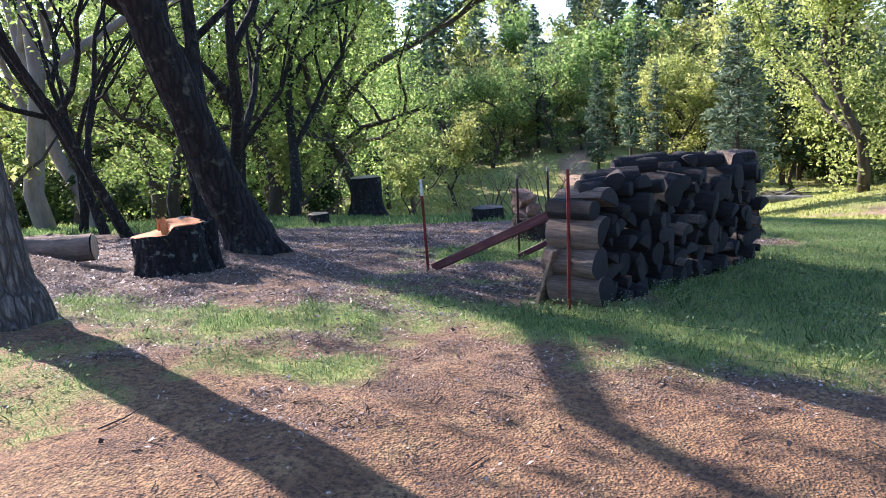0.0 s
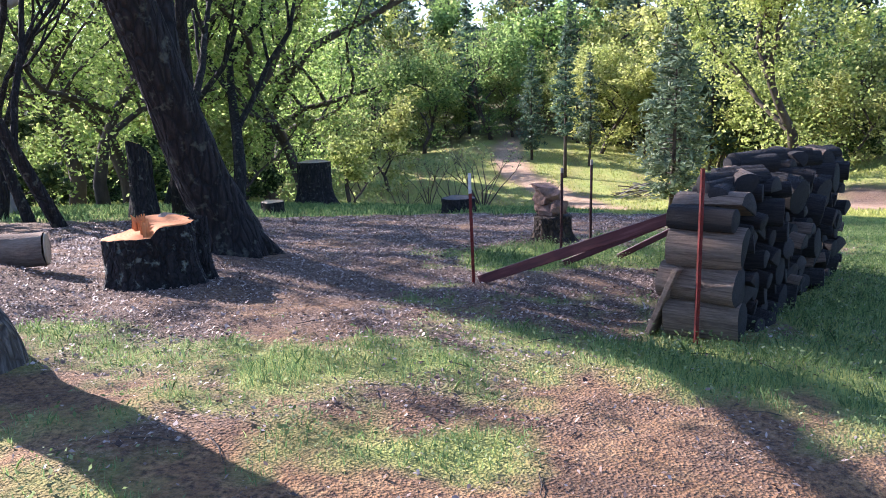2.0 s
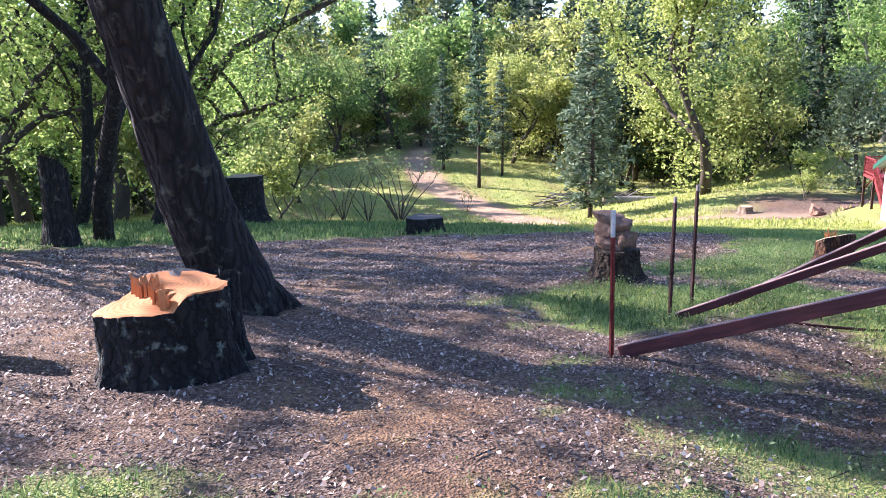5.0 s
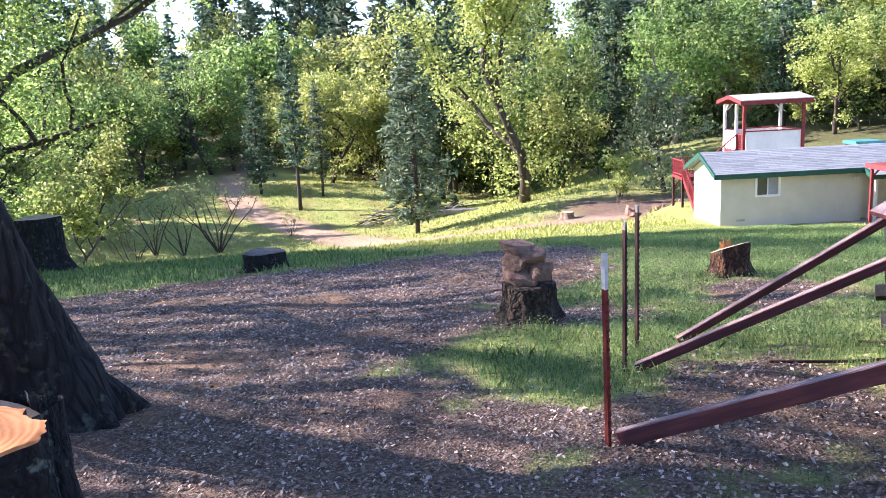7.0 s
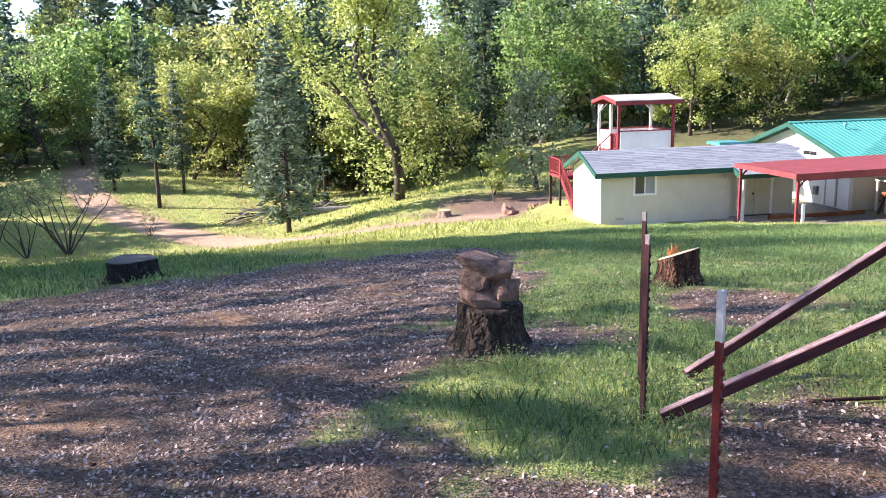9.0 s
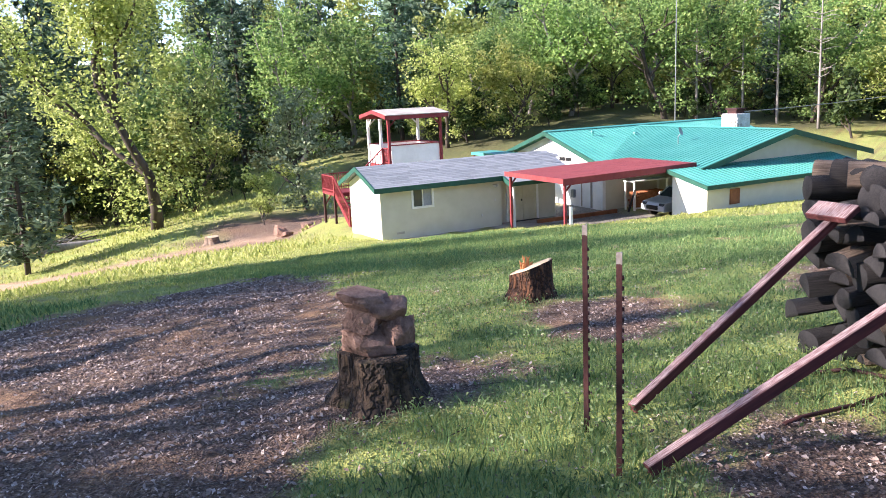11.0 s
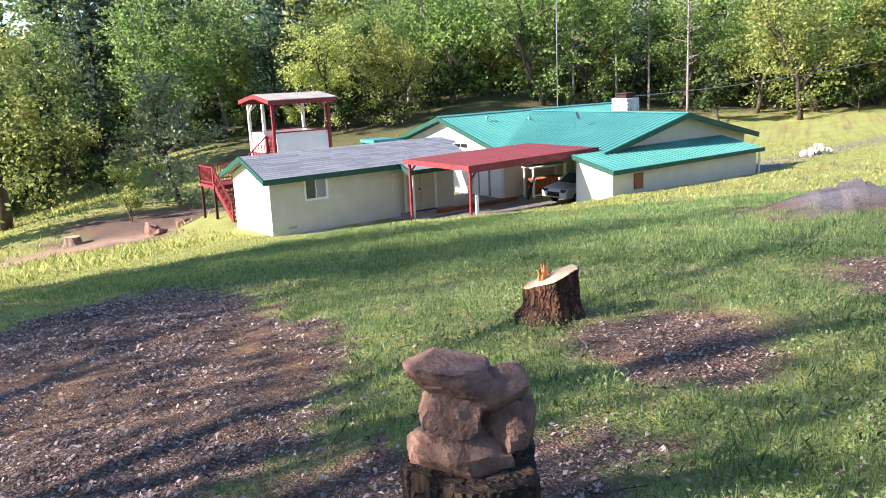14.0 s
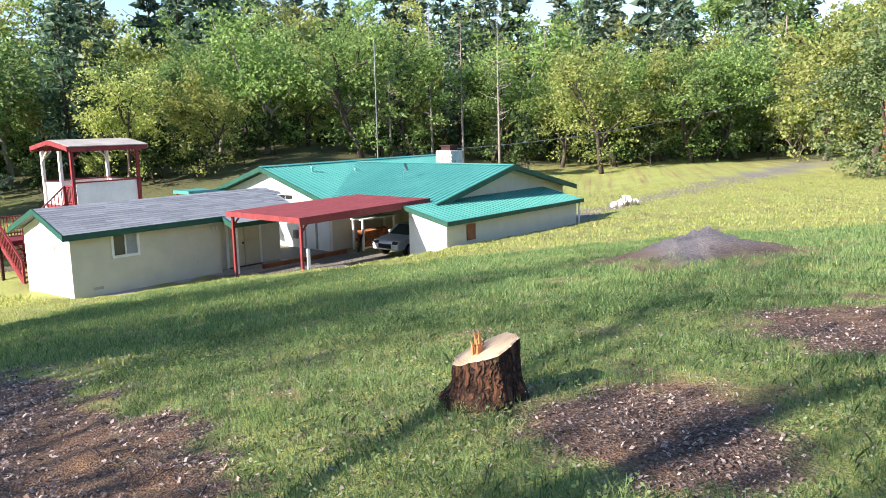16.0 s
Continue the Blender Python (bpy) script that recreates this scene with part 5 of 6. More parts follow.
def house():
    ob = thing("house", SITE, "low white house with green ribbed metal roof and stone chimney", "house")
    zb, e = -5.3, 0.16
    # main wing with its ridge along u
    zr, vr = -0.78, 4.8
    # the left end is whiter than the front: sunlight put into its colour
    part("gable_wall", prism(((0.2, zb), (9.4, zb), (9.4, zr - 1.62), (vr, zr - 0.18), (0.2, zr - 1.62)), 0, 13.2, 13.4), WHITE, ob, "gable wall coloured bright white for the sun on it")
    part("front_wall", boxes((13.4, 27.0, 0.2, 0.4, zb, -2.45)), STUCCO, ob)
    part("back_wall", boxes((13.4, 27.0, 9.2, 9.4, zb, -2.45)), STUCCO, ob)
    part("gable_wall", prism(((0.2, zb), (9.4, zb), (9.4, zr - 1.62), (vr, zr - 0.18), (0.2, zr - 1.62)), 0, 27.0, 27.2), STUCCO, ob)
    roof = slab("roof", (12.6, -0.35, zr - 1.62), (27.8, -0.35, zr - 1.62), (27.8, vr, zr), (12.6, vr, zr), 0.1, ROOF_GREEN, ob)
    slab("roof", (12.6, vr + 0.001, zr), (27.8, vr + 0.001, zr), (27.8, 9.95, zr - 1.62), (12.6, 9.95, zr - 1.62), 0.1, ROOF_GREEN, ob)
    k = 1.62 / 5.15
    for i in range(50):
        u = 12.75 + i * 0.3
        if u > 27.6:
            break
        slab("rib", (u, -0.36, zr - 1.62 + 0.03), (u + 0.05, -0.36, zr - 1.62 + 0.03), (u + 0.05, vr - 0.06, zr + 0.012), (u, vr - 0.06, zr + 0.012), 0.028, ROOF_GREEN, roof)
    part("ridge_cap", prism(((vr - 0.18, zr + 0.0), (vr, zr + 0.07), (vr + 0.18, zr + 0.0)), 0, 12.6, 27.8), ROOF_GREEN, ob)
    slab("barge_board", (12.53, -0.38, zr - 1.6), (12.6, -0.38, zr - 1.6), (12.6, vr, zr + 0.03), (12.53, vr, zr + 0.03), 0.24, TRIM_GREEN, ob)
    slab("barge_board", (12.53, vr + 0.001, zr + 0.03), (12.6, vr + 0.001, zr + 0.03), (12.6, 9.98, zr - 1.6), (12.53, 9.98, zr - 1.6), 0.24, TRIM_GREEN, ob)
    part("gable_vent", boxes((13.15, 13.199, 3.0, 3.5, -2.45, -2.25), (13.15, 13.199, 3.6, 4.1, -2.45, -2.25)), BLACK, ob)
    part("wall_lamp", boxes((13.05, 13.199, 0.75, 0.95, -3.3, -3.0), bevel=0.03), BLACK, ob)
    d = part("door", boxes((13.15, 13.199, 1.2, 1.95, -4.95, -2.95)), WHITE, ob)
    part("door_frame", boxes((13.13, 13.199, 1.1, 1.2, -4.95, -2.85), (13.13, 13.199, 1.95, 2.05, -4.95, -2.85)), CONCRETE, d)
    part("meter_box", boxes((13.0, 13.199, 2.6, 2.85, -4.5, -4.05), bevel=0.02), STEEL, ob)
    # patio roof at the back
    part("patio_roof", boxes((10.9, 12.52, 7.6, 10.6, -2.28, -2.1)), ROOF_GREEN, ob)
    for v in (7.8, 10.4):
        part("patio_post", boxes((11.0, 11.1, v, v + 0.1, -5.3, -2.281)), DECK_RED, ob)
    part("patio_beam", boxes((11.0, 12.5, 7.72, 7.79, -2.7, -2.281)), DECK_RED, ob)
    # front wing with its ridge along v
    ur, zf = 19.6, -0.84
    lo = zf - 1.43
    wing = slab("wing_roof", (13.45, -6.75, lo), (ur, -6.75, zf), (ur, 4.6, zf), (13.45, 4.6, lo), 0.1, ROOF_GREEN, ob)
    slab("wing_roof", (ur + 0.001, -6.75, zf), (25.75, -6.75, lo), (25.75, 4.6, lo), (ur + 0.001, 4.6, zf), 0.1, ROOF_GREEN, ob)
    for i in range(37):
        v = -6.7 + i * 0.3
        slab("rib", (13.43, v, lo + 0.03), (ur - 0.06, v, zf + 0.012), (ur - 0.06, v + 0.05, zf + 0.012), (13.43, v + 0.05, lo + 0.03), 0.028, ROOF_GREEN, wing)
    part("ridge_cap", prism(((ur - 0.18, zf), (ur, zf + 0.06), (ur + 0.18, zf)), 1, -6.75, 4.5), ROOF_GREEN, ob)
    slab("barge_board", (13.4, -6.82, lo + 0.02), (ur, -6.82, zf + 0.03), (ur, -6.75, zf + 0.03), (13.4, -6.75, lo + 0.02), 0.26, TRIM_GREEN, ob)
    slab("barge_board", (ur + 0.001, -6.82, zf + 0.03), (25.8, -6.82, lo + 0.02), (25.8, -6.75, lo + 0.02), (ur + 0.001, -6.75, zf + 0.03), 0.26, TRIM_GREEN, ob)
    part("fascia", boxes((13.38, 13.449, -6.75, 0.1, lo - 0.2, lo + 0.01)), TRIM_GREEN, ob)
    part("wing_gable", prism(((13.9, -2.5), (25.3, -2.5), (25.3, lo - 0.02), (ur, zf - 0.12), (13.9, lo - 0.02)), 1, -6.2, -6.05), STUCCO, ob, "pale plaster gable")
    part("wing_wall", boxes((18.6, 18.75, -6.05, 0.199, zb, -2.3), (18.75, 25.3, -6.2, -6.05, zb, -2.5), (25.15, 25.3, -6.05, 0.199, zb, -2.3)), STUCCO, ob)
    part("wing_post", boxes((13.9, 14.05, -6.15, -6.0, zb, -2.45)), WHITE, ob)
    # lean-to along the front
    lean = slab("lean_roof", (11.75, -8.75, -2.76), (23.05, -8.75, -2.76), (23.05, -6.3, -2.2), (11.75, -6.3, -2.2), 0.08, ROOF_GREEN, ob)
    for i in range(38):
        u = 11.8 + i * 0.3
        slab("rib", (u, -8.76, -2.73), (u + 0.05, -8.76, -2.73), (u + 0.05, -6.35, -2.18), (u, -6.35, -2.18), 0.026, ROOF_GREEN, lean)
    part("fascia", boxes((11.7, 23.1, -8.82, -8.751, -2.93, -2.74)), TRIM_GREEN, ob)
    slab("barge_board", (11.68, -8.8, -2.75), (11.749, -8.8, -2.75), (11.749, -6.3, -2.18), (11.68, -6.3, -2.18), 0.18, TRIM_GREEN, ob)
    part("lean_wall", boxes((12.0, 22.85, -8.5, -8.36, zb, -2.84)), STUCCO, ob)
    # the left end wall takes the sunlit white, the others stay cream
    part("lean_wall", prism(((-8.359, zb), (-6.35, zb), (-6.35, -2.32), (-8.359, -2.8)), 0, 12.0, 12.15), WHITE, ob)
    part("lean_wall", prism(((-8.359, zb), (-6.35, zb), (-6.35, -2.32), (-8.359, -2.8)), 0, 22.7, 22.85), STUCCO, ob)
    part("hatch", boxes((13.35, 13.95, -8.56, -8.501, -3.75, -3.05), bevel=0.01), WOOD_BROWN, ob, "small brown wooden hatch")
    part("downpipe", tube([(22.98, -8.6, -2.9), (22.98, -8.6, -5.0)], [0.05, 0.05], 10), WHITE, ob)
    # chimney, dish, vents
    ch = part("chimney", boxes((24.2, 25.4, 1.1, 2.3, -2.4, -0.35), bevel=0.03), ROCK_WHITE, ob, "pale stone chimney")
    rng = random.Random(21)
    for r in range(5):
        for c in range(4):
            part("stone", boxes((24.24 + c * 0.28, 24.24 + c * 0.28 + rng.uniform(0.17, 0.24), 1.06, 1.12, -1.55 + r * 0.21, -1.55 + r * 0.21 + rng.uniform(0.12, 0.18)), bevel=0.015), ROCK_WHITE if rng.random() < 0.6 else CONCRETE, ch)
        for c in range(4):
            part("stone", boxes((24.16, 24.22, 1.14 + c * 0.29, 1.14 + c * 0.29 + rng.uniform(0.18, 0.26), -1.55 + r * 0.21, -1.55 + r * 0.21 + rng.uniform(0.12, 0.18)), bevel=0.015), ROCK_WHITE if rng.random() < 0.6 else CONCRETE, ch)
    part("chimney_cap", boxes((24.45, 25.15, 1.35, 2.05, -0.349, -0.1), (24.35, 25.25, 1.25, 2.15, -0.099, -0.03)), RUST_BROWN, ch, "rusty brown chimney cap")
    du, dv = 16.6, -1.9
    dz = zf - (ur - du) * 1.43 / 6.15
    dish = part("satellite_dish", tube([(du, dv, dz), (du, dv, dz + 0.4), (du + 0.1, dv - 0.12, dz + 0.62)], [0.025, 0.025, 0.025], 8), STEEL, ob)
    bm = bmesh.new()
    bmesh.ops.create_uvsphere(bm, u_segments=20, v_segments=12, radius=0.9)
    bmesh.ops.delete(bm, geom=[v for v in bm.verts if v.co.z > -0.78], context="VERTS")
    for v in bm.verts:
        v.co.z += 0.85
    rd = part("reflector", bm, STEEL, dish)
    rd.matrix_local = Matrix.Translation((du + 0.1, dv - 0.12, dz + 0.7)) @ Euler((radians(70), 0, radians(25))).to_matrix().to_4x4()
    smooth(rd, 60)
    for u, v in ((15.2, 3.6), (17.8, 2.9)):
        z = zr - (vr - v) * k
        part("roof_vent", tube([(u, v, z - 0.05), (u, v, z + 0.22), (u, v, z + 0.23), (u, v, z + 0.3)], [0.06, 0.06, 0.12, 0.1], 10), ROOF_GREEN, ob)


def car():
    ob = thing("parked_car", site(15.6, -3.4, -5.0, 180), "white car parked nose out in the open garage", "car")
    prof = ((-2.1, 0.35), (2.1, 0.35), (2.15, 0.62), (2.0, 0.82), (1.0, 0.98), (0.35, 1.42), (-1.2, 1.45), (-1.85, 1.02), (-2.15, 0.95))
    b = part("body", prism(prof, 1, -0.86, 0.86), CAR_WHITE, ob)
    bv = b.modifiers.new("soft", "BEVEL")
    bv.width, bv.segments = 0.07, 3
    slab("windscreen", (1.0, -0.72, 1.0), (1.0, 0.72, 1.0), (0.4, 0.62, 1.41), (0.4, -0.62, 1.41), 0.02, GLASS, ob)
    for s in (-1, 1):
        part("side_window", prism(((-1.6, 1.05), (0.75, 1.05), (0.3, 1.36), (-1.15, 1.38)), 1, s * 0.85, s * 0.872), GLASS, ob)
        part("headlight", boxes((1.95, 2.13, s * 0.62 - 0.17, s * 0.62 + 0.17, 0.64, 0.79), bevel=0.03), GLASS, ob)
        part("mirror", boxes((0.55, 0.75, s * 0.98 - 0.09, s * 0.98 + 0.09, 1.0, 1.13), bevel=0.03), CAR_WHITE, ob)
        for x in (-1.3, 1.32):
            w = part("wheel", tube([(x, s * 0.68, 0.32), (x, s * 0.9, 0.32)], [0.32, 0.32], 20), BLACK, ob)
            part("rim", tube([(x, s * 0.9, 0.32), (x, s * 0.915, 0.32)], [0.2, 0.19], 14), STEEL, w)
    part("grille", boxes((2.12, 2.17, -0.4, 0.4, 0.45, 0.66)), BLACK, ob)


def wood_rack():
    ob = thing("wood_rack", site(14.3, -0.75, -5.0), "white-framed rack half full of split firewood", "rack")
    part("frame", boxes((0, 0.1, -0.35, -0.25, 0, 1.55), (2.3, 2.4, -0.35, -0.25, 0, 1.55), (0, 0.1, 0.35, 0.45, 0, 1.55), (2.3, 2.4, 0.35, 0.45, 0, 1.55), (-0.05, 2.45, -0.4, 0.5, 1.551, 1.62), (0.101, 2.299, -0.35, -0.26, 0.08, 0.16)), WHITE, ob)
    rng = random.Random(31)
    me = bpy.data.meshes.new("split_log")
    v, f = tube([(0, -0.3, 0), (0, 0.3, 0)], [0.075, 0.075], 6)
    me.from_pydata(v, [], f)
    me.materials.append(WOOD_BROWN)
    for r in range(6):
        for c in range(13):
            p = new("split_log", me)
            p.parent = ob
            p.location = (0.2 + c * 0.155 + 0.07 * (r % 2), rng.uniform(-0.04, 0.04), 0.24 + r * 0.135)
            p.rotation_euler = (0, rng.random() * 6, 0)
    bar("leaning_board", (-0.5, -0.45, 0.0), (0.05, -0.36, 1.2), 0.12, 0.03, DARK_WOOD, ob)


shed()
tower()
carport()
house()
car()
wood_rack()

# ---- pole, wire, masts, heaps ----


def wire(name, a, b, sag, r, mat, label):
    a, b = Vector(a), Vector(b)
    pts = [a.lerp(b, k) - Vector((0, 0, 4 * sag * k * (1 - k))) for k in np.linspace(0, 1, 24)]
    return tagged(part(name, tube(pts, [r] * 24, 5), mat), label, "wire")


def pole(x, y, h, r, label, mat, arm=False):
    ob = thing("utility_pole" if arm else "mast", Matrix.Translation((x, y, gz(x, y))), label, "pole")
    smooth(part("shaft", tube([(0, 0, -0.5), (0, 0, h * 0.5), (0, 0, h)], [r, r * 0.9, r * 0.75], 10), mat, ob), 60)
    if arm:
        part("crossarm", boxes((-0.9, 0.9, -0.06, 0.06, h - 0.6, h - 0.48)), mat, ob)
    return ob


pole(84, -11.5, 11, 0.2, "brown wooden utility pole at the field's edge", WOOD_BROWN, True)
pole(118, -9, 19, 0.12, "distant pale utility pole among the trees", BARK_PALE, True)
top = SITE @ Vector((25.0, 2.0, -0.3))
wire("overhead_wire", top, (84, -11.5, gz(84, -11.5) + 10.4), 1.6, 0.025, STEEL, "thin overhead wire from the house to the pole")
pole(70.5, 36, 14.5, 0.06, "thin grey antenna mast beside the chimney", STEEL)


def dead_tree(x, y, h, seed):
    """A slender dead tree: a bare tapering stem with short broken twigs."""
    rng = random.Random(seed)
    ob = thing("dead_tree", Matrix.Translation((x, y, gz(x, y))), "slender dead tree with a bare pale grey stem", "tree")
    smooth(part("trunk", tube([(0.25 * math.sin(3 * k), 0.2 * math.sin(2.2 * k), -0.4 + (h + 0.4) * k) for k in np.linspace(0, 1, 9)], [0.17 * (1.08 - k) for k in np.linspace(0, 1, 9)], 8), BARK_PALE, ob), 180)
    for i in range(34):
        k, a = rng.uniform(0.25, 0.98), rng.random() * 6.28
        ln = (1.05 - k) * rng.uniform(1.2, 3.4) + 0.3
        b = Vector((0.25 * math.sin(3 * k), 0.2 * math.sin(2.2 * k), h * k))
        part("branch", tube([b, b + Vector((math.cos(a) * ln * 0.6, math.sin(a) * ln * 0.6, ln * 0.15)), b + Vector((math.cos(a) * ln, math.sin(a) * ln, ln * rng.uniform(0.0, 0.5)))], [0.05, 0.035, 0.012], 5), BARK_PALE, ob)


for x, y, h, seed in ((96.8, 36.5, 20, 61), (97.6, 32.7, 18, 62), (96.0, 27.9, 21, 63), (93.5, 41.0, 17, 64)):
    dead_tree(x, y, h, seed)


def rock_heap():
    rng = random.Random(41)
    for i in range(30):
        a, q = rng.random() * 6.28, rng.random() ** 0.7
        x, y = 52.2 + 0.7 * q * math.cos(a), 14.0 + 1.0 * q * math.sin(a)
        s = rng.uniform(0.12, 0.24)
        rock("white_rock", pose(x, y, gz(x, y) + 0.08 + 0.55 * (1 - q), rng.uniform(0, 90), rng.uniform(0, 90), 0), 400 + i % 5, (s, s * 0.8, s * 0.7), "pale stone in a heap beside the drive", ROCK_WHITE, "heap of pale stones")
    for i in range(5):
        p = Vector((31.5 + 1.0 * i, 47.5 + 0.7 * ((i * 2) % 5), 0))
        s = 0.35 + 0.12 * (i % 3)
        rock("boulder", pose(p.x, p.y, gz(p.x, p.y) + 0.1, 20 * i, 10, 40 * i), 420 + i, (s, s * 0.8, s * 0.6), "brown boulder on the bare bank by the stairs", ROCK)


def brush_pile():
    x, y = 31.0, 78.0
    ob = thing("brush_pile", Matrix.Translation((x, y, gz(x, y))), "heap of cut grey branches with a pale log", "brush")
    rng = random.Random(43)
    for i in range(60):
        a, ln = rng.uniform(-0.6, 0.6) + (3.14 if rng.random() < 0.5 else 0), rng.uniform(1.5, 4.5)
        cx, cy, cz = rng.uniform(-6, 5), rng.uniform(-1.5, 1.5), rng.uniform(0.1, 1.1)
        d = Vector((math.cos(a), math.sin(a), rng.uniform(-0.25, 0.45))) * ln / 2
        c = Vector((cx, cy, cz))
        part("branch", tube([c - d, c + Vector((0, 0, 0.15)), c + d], [0.07, 0.05, 0.02], 5), BARK_PALE if i % 3 else BARK_FAR, ob)
    fallen_log(x + 2.3, y - 1.9, 5.0, 0.36, -18, "big pale fallen log beside the brush heap", 44, BARK_PALE)


rock_heap()
brush_pile()


def bare_shrub(x, y, h, seed, n=9):
    """A shrub with many thin spreading stems and few leaves."""
    ob = thing("bare_shrub", Matrix.Translation((x, y, gz(x, y))), "open shrub with many bare spreading stems and sparse leaves", "bush")
    rng = random.Random(seed)
    g = np.random.default_rng(seed)
    tips = []
    for i in range(n):
        a, o = 6.28 * i / n + rng.random(), rng.uniform(0.25, 0.7)
        pts = [(0, 0, -0.2)]
        for k in (0.35, 0.7, 1.0):
            pts.append((math.cos(a) * o * h * k + rng.uniform(-0.1, 0.1) * h, math.sin(a) * o * h * k + rng.uniform(-0.1, 0.1) * h, h * k * rng.uniform(0.8, 1.0)))
        part("stem", tube(pts, [0.012 * h, 0.009 * h, 0.006 * h, 0.002 * h], 5), BARK_FAR, ob)
        for j in range(4):
            b = Vector(pts[2]).lerp(Vector(pts[3]), rng.random())
            t = b + Vector((rng.uniform(-1, 1), rng.uniform(-1, 1), rng.uniform(0.2, 1))) * h * 0.2
            part("twig", tube([b, t], [0.004 * h, 0.0015 * h], 4), BARK_FAR, ob)
            tips.append(t)
    c = np.repeat(np.array([tuple(t) for t in tips]), 9, 0)
    part("leaves", cards(c + g.normal(size=c.shape) * h * 0.04, 0.012 * h + 0.03, g), GRASS_DRY, ob)


bare_shrub(11.1, 79.8, 6.4, 51, 11)
bare_shrub(8.2, 81, 4.8, 52, 6)
bare_shrub(6.0, 82.5, 5.5, 53, 6)
bare_shrub(18.5, 82, 1.9, 54, 9)
bare_shrub(3.0, 70, 3.4, 55, 7)

# ---- grass, weeds, leaf litter and twigs ----


def blades(x, y, h, w, rng, lean=0.9):
    """Bent blades of two triangles, rooted on the ground."""
    n = len(x)
    z = ground_z(x, y)
    a = rng.random(n) * 6.28
    dx, dy = np.cos(a), np.sin(a)
    b = rng.random(n) * 6.28
    lx, ly = np.cos(b) * h * lean * rng.random(n), np.sin(b) * h * lean * rng.random(n)
    root = np.stack([x, y, z - 0.01], 1)
    side = np.stack([dx * w, dy * w, 0 * w], 1)
    mid = root + np.stack([lx * 0.35, ly * 0.35, h * 0.6], 1)
    tip = root + np.stack([lx, ly, h], 1)
    v = np.stack([root - side, root + side, mid + side * 0.7, tip, mid - side * 0.7], 1).reshape(-1, 3)
    k = np.arange(n) * 5
    return v, np.stack([k, k + 1, k + 2, k + 3, k + 4], 1)


def flakes(x, y, s, rng):
    """Curled dead leaves and wood chips lying on the ground."""
    n = len(x)
    c = np.stack([x, y, ground_z(x, y) + 0.008 + 0.012 * rng.random(n)], 1)
    a = rng.random(n) * 6.28
    d = np.stack([np.cos(a), np.sin(a), rng.normal(size=n) * 0.35], 1) * s[:, None]
    e = np.stack([-np.sin(a), np.cos(a), rng.normal(size=n) * 0.5], 1) * (s * (0.3 + 0.4 * rng.random(n)))[:, None]
    up = np.zeros((n, 3))
    up[:, 2] = s * 0.25 * rng.random(n)
    v = np.stack([c - d, c - e + up, c + d, c + e + up], 1).reshape(-1, 3)
    k = np.arange(n) * 4
    return v, np.stack([k, k + 1, k + 2, k + 3], 1)


def stuff(name, vf, mat, label, category):
    me = bpy.data.meshes.new(name)
    v, f = vf
    me.vertices.add(len(v))
    me.vertices.foreach_set("co", np.asarray(v, np.float32).ravel())
    n, k = f.shape
    me.loops.add(n * k)
    me.loops.foreach_set("vertex_index", f.astype(np.int32).ravel())
    me.polygons.add(n)
    me.polygons.foreach_set("loop_start", (np.arange(n) * k).astype(np.int32))
    me.polygons.foreach_set("loop_total", np.full(n, k, np.int32))
    me.update(calc_edges=True)
    me.materials.append(mat)
    return tagged(new(name, me), label, category, kind="stuff")


def keep_off(x, y):
    """Places taken by stumps, posts and the firewood."""
    ok = np.ones(len(x), bool)
    for px, py, r in ((-3.12, 12.35, 0.5), (-2.8, 12.8, 0.35), (1.62, 15.36, 0.33), (5.55, 16.2, 0.3), (-2.85, 14.7, 0.6), (-3.8, 9.4, 0.42), (1.75, 26.4, 0.5)):
        ok &= np.hypot(x - px, y - py) > r
    s = (x - PILE0.x) * PD.x + (y - PILE0.y) * PD.y
    t = (x - PILE0.x) * PN.x + (y - PILE0.y) * PN.y
    ok &= ~((s > -0.15) & (s < 4.5) & (np.abs(t) < 0.28))
    return ok


def scatter(rng, n, x0, x1, y0, y1):
    return x0 + (x1 - x0) * rng.random(n), y0 + (y1 - y0) * rng.random(n)


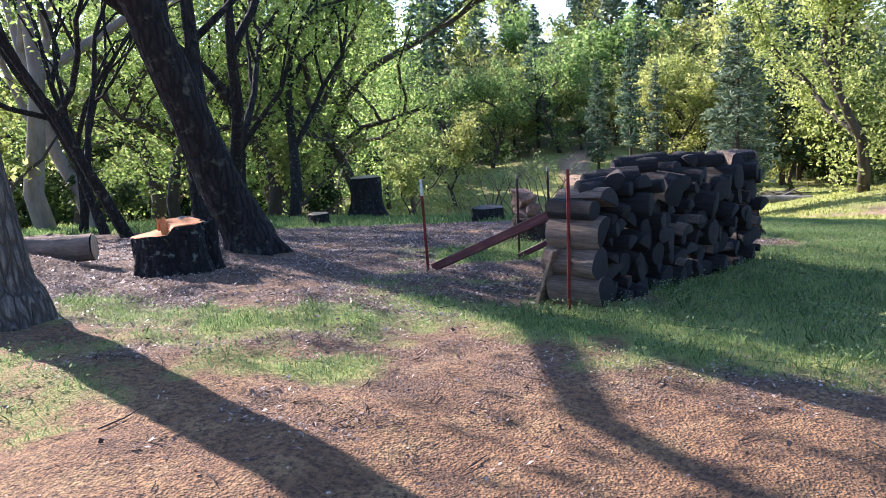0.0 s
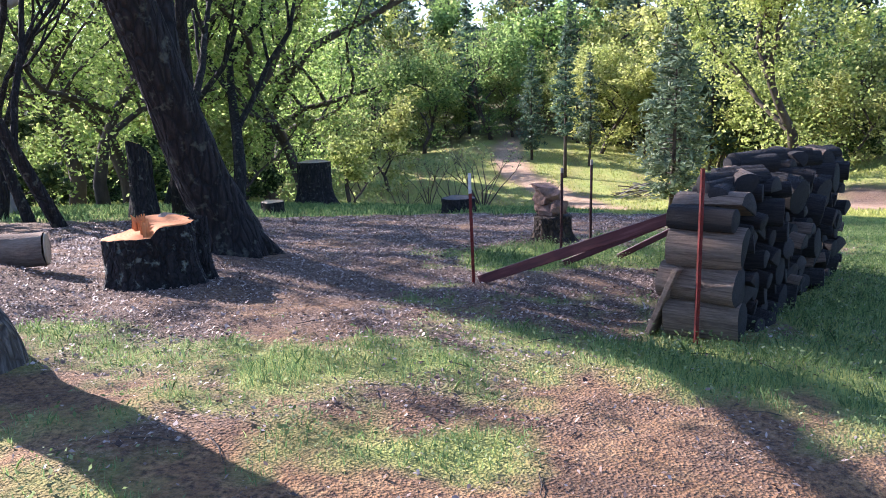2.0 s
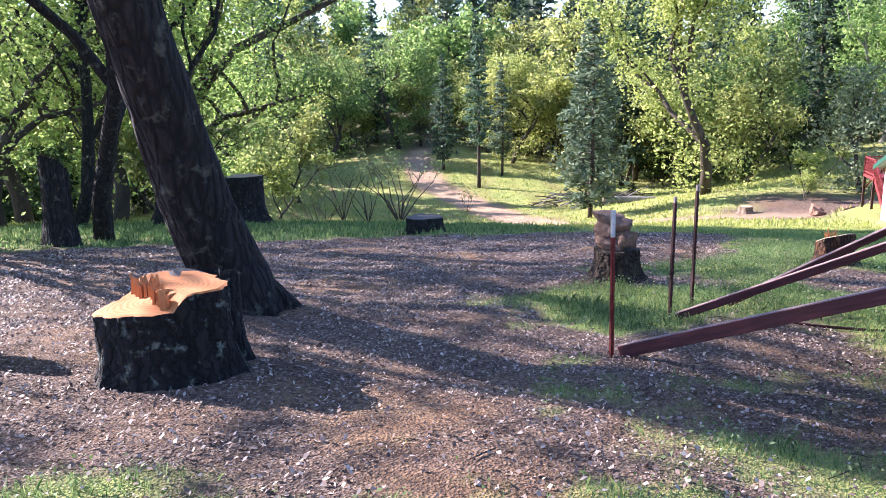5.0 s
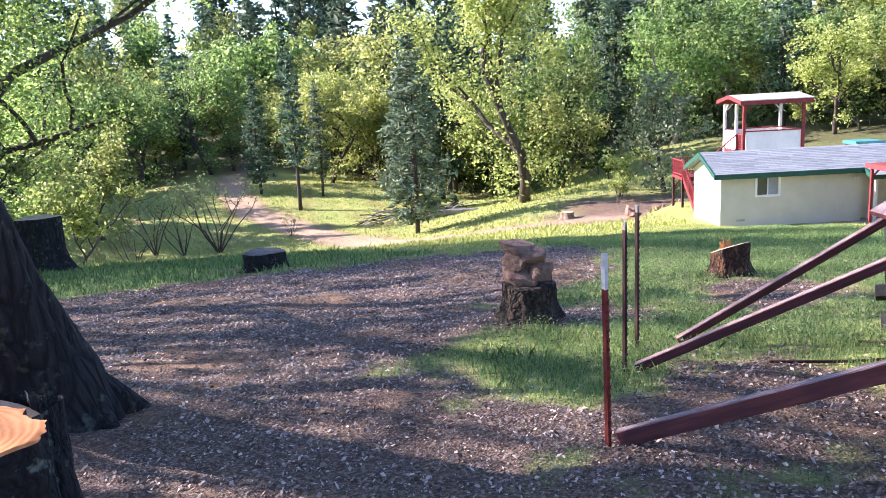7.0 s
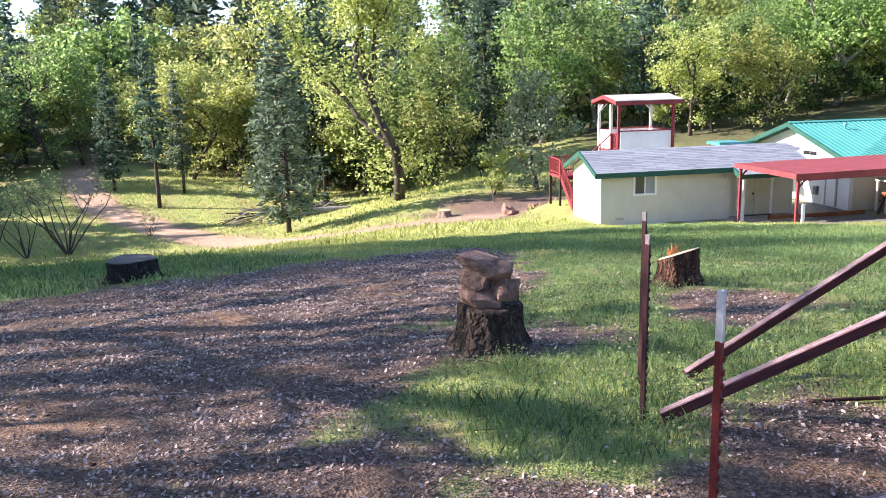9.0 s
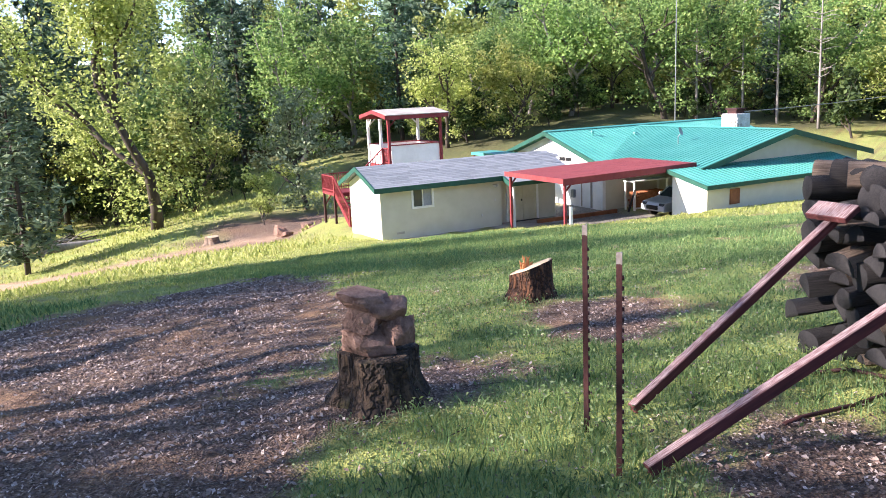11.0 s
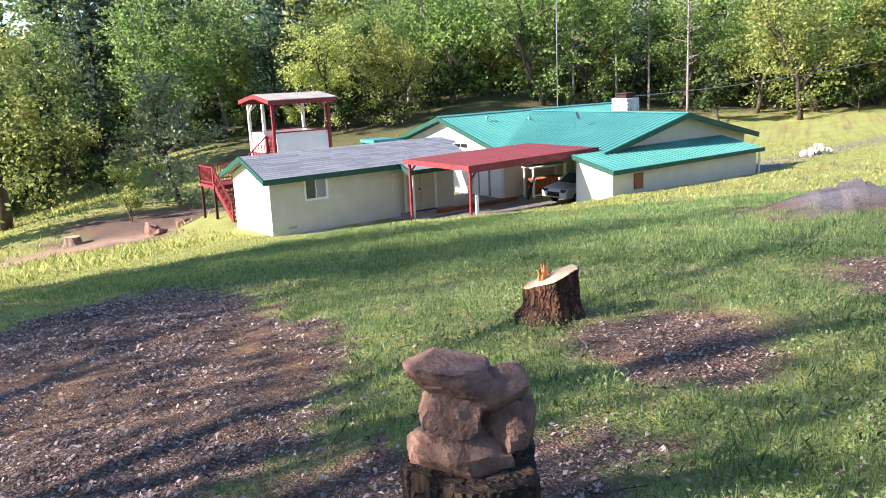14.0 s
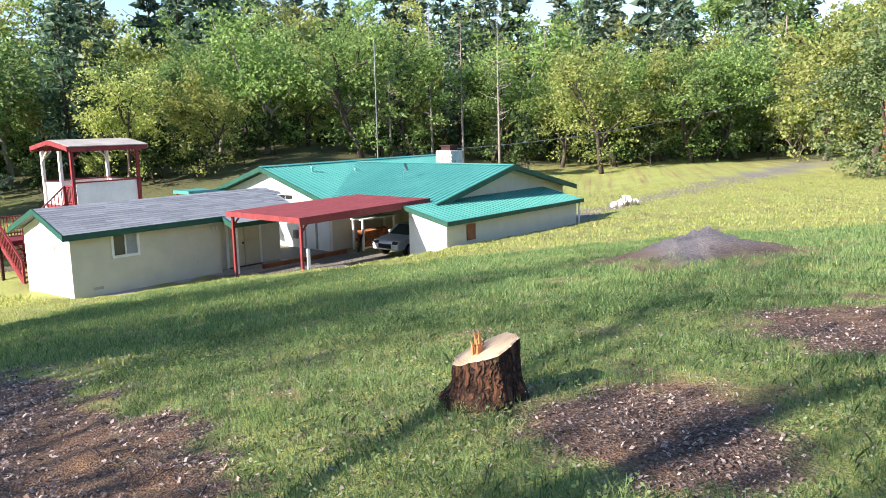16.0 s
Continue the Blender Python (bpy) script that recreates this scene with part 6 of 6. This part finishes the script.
def ground_cover():
    g = np.random.default_rng(77)
    # near grass, fine; then the field; then the sunny slope and the meadow
    for name, n, box, hh, ww, lab in (("grass", 430000, (-7, 11, 5.5, 21), (0.03, 0.115), (0.0018, 0.0036), "fine green grass and small weeds over worn ground"),
                                      ("field_grass", 230000, (9, 24, 5, 30), (0.04, 0.13), (0.004, 0.008), "uneven spring grass across the field"),
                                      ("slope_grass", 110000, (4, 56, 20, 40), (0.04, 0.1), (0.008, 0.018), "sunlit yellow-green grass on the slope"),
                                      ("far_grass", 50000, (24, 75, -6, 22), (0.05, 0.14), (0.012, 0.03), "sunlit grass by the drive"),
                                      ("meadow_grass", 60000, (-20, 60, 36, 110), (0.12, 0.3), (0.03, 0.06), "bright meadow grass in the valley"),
                                      ("bank_grass", 60000, (-14, 6, 21, 38), (0.06, 0.2), (0.008, 0.018), "uneven grass beyond the bare ground")):
        x, y = scatter(g, n, *box)
        c = grass_cover(x, y)
        u, v = house_uv(x, y)
        inside = (u > -0.5) & (v > -1.4) & (v < 12) & (u < 30) | (u > 5.6) & (v > -8.9) & (v < 12) & (u < 27)
        ok = (g.random(n) < np.clip(c * 1.15 - 0.08, 0, 1)) & keep_off(x, y) & ~inside
        x, y, c = x[ok], y[ok], c[ok]
        tuft = 0.55 + 0.75 * np.clip(0.5 + 0.6 * speckle(x * 1.3, y * 1.3), 0, 1.3)
        h = (hh[0] + (hh[1] - hh[0]) * g.random(len(x))) * (0.45 + 0.55 * c) * tuft
        h = h * (1 + 0.4 * np.exp(-((x - 1.3) / 1.2) ** 2 - ((y - 13.9) / 1.1) ** 2))
        w = ww[0] + (ww[1] - ww[0]) * g.random(len(x))
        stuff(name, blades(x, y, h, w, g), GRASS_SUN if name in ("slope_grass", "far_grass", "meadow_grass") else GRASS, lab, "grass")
    # weeds with small round leaves among the near grass
    x, y = scatter(g, 170000, -7, 11, 5.5, 21)
    c = grass_cover(x, y)
    ok = (g.random(len(x)) < np.clip(c, 0, 1) * (0.3 + 0.7 * (speckle(x * 0.8, y * 0.8) > 0.1))) & keep_off(x, y)
    x, y = x[ok], y[ok]
    z = ground_z(x, y) + 0.02 + 0.1 * g.random(len(x))
    v, f = cards(np.stack([x, y, z], 1), 0.012, g, 1.2, 0.4)
    stuff("weeds", (np.array(v), np.array(f)), GRASS_DRY, "low weeds with small pale green leaves", "weeds")
    # litter
    x, y = scatter(g, 420000, -8, 9.5, 5.5, 25)
    c = grass_cover(x, y)
    lit = np.clip(0.3 + 0.75 * speckle(x * 0.6 + 3, y * 0.6) + 0.35 * speckle(x * 1.9, y * 1.9 + 2) + 0.45 * step(8.5, 11, y + 0.3 * x) - 0.5 * (1 - step(6.8, 9.0, y + 0.3 * x)), 0.02, 1)
    ok = (g.random(len(x)) < lit * (1 - 0.75 * np.clip(c * 1.5, 0, 1))) & keep_off(x, y)
    x, y = x[ok], y[ok]
    s = (0.006 + 0.016 * g.random(len(x)) ** 2) * (1 + 0.04 * np.maximum(0, y - 14))
    stuff("leaf_litter", flakes(x, y, s, g), LITTER, "dead leaves and wood chips strewn over the soil", "leaf litter")


def twigs():
    rng = random.Random(91)
    pieces = []
    for i in range(300):
        x, y = rng.uniform(-6, 7), rng.uniform(5.5, 22)
        if not keep_off(np.array([x]), np.array([y]))[0]:
            continue
        a, ln = rng.random() * 6.28, rng.uniform(0.06, 0.36)
        pts = [(x + math.cos(a) * ln * k + 0.05 * ln * math.sin(5 * k), y + math.sin(a) * ln * k, gz(x + math.cos(a) * ln * k, y + math.sin(a) * ln * k) + 0.012) for k in (0, 0.5, 1)]
        r = rng.uniform(0.002, 0.005)
        pieces.append(tube(pts, [r, r, r * 0.5], 4))
    tagged(part("twigs", join(pieces), BARK_FAR), "fallen twigs and small sticks on the soil", "twigs", kind="stuff")


ground_cover()
twigs()
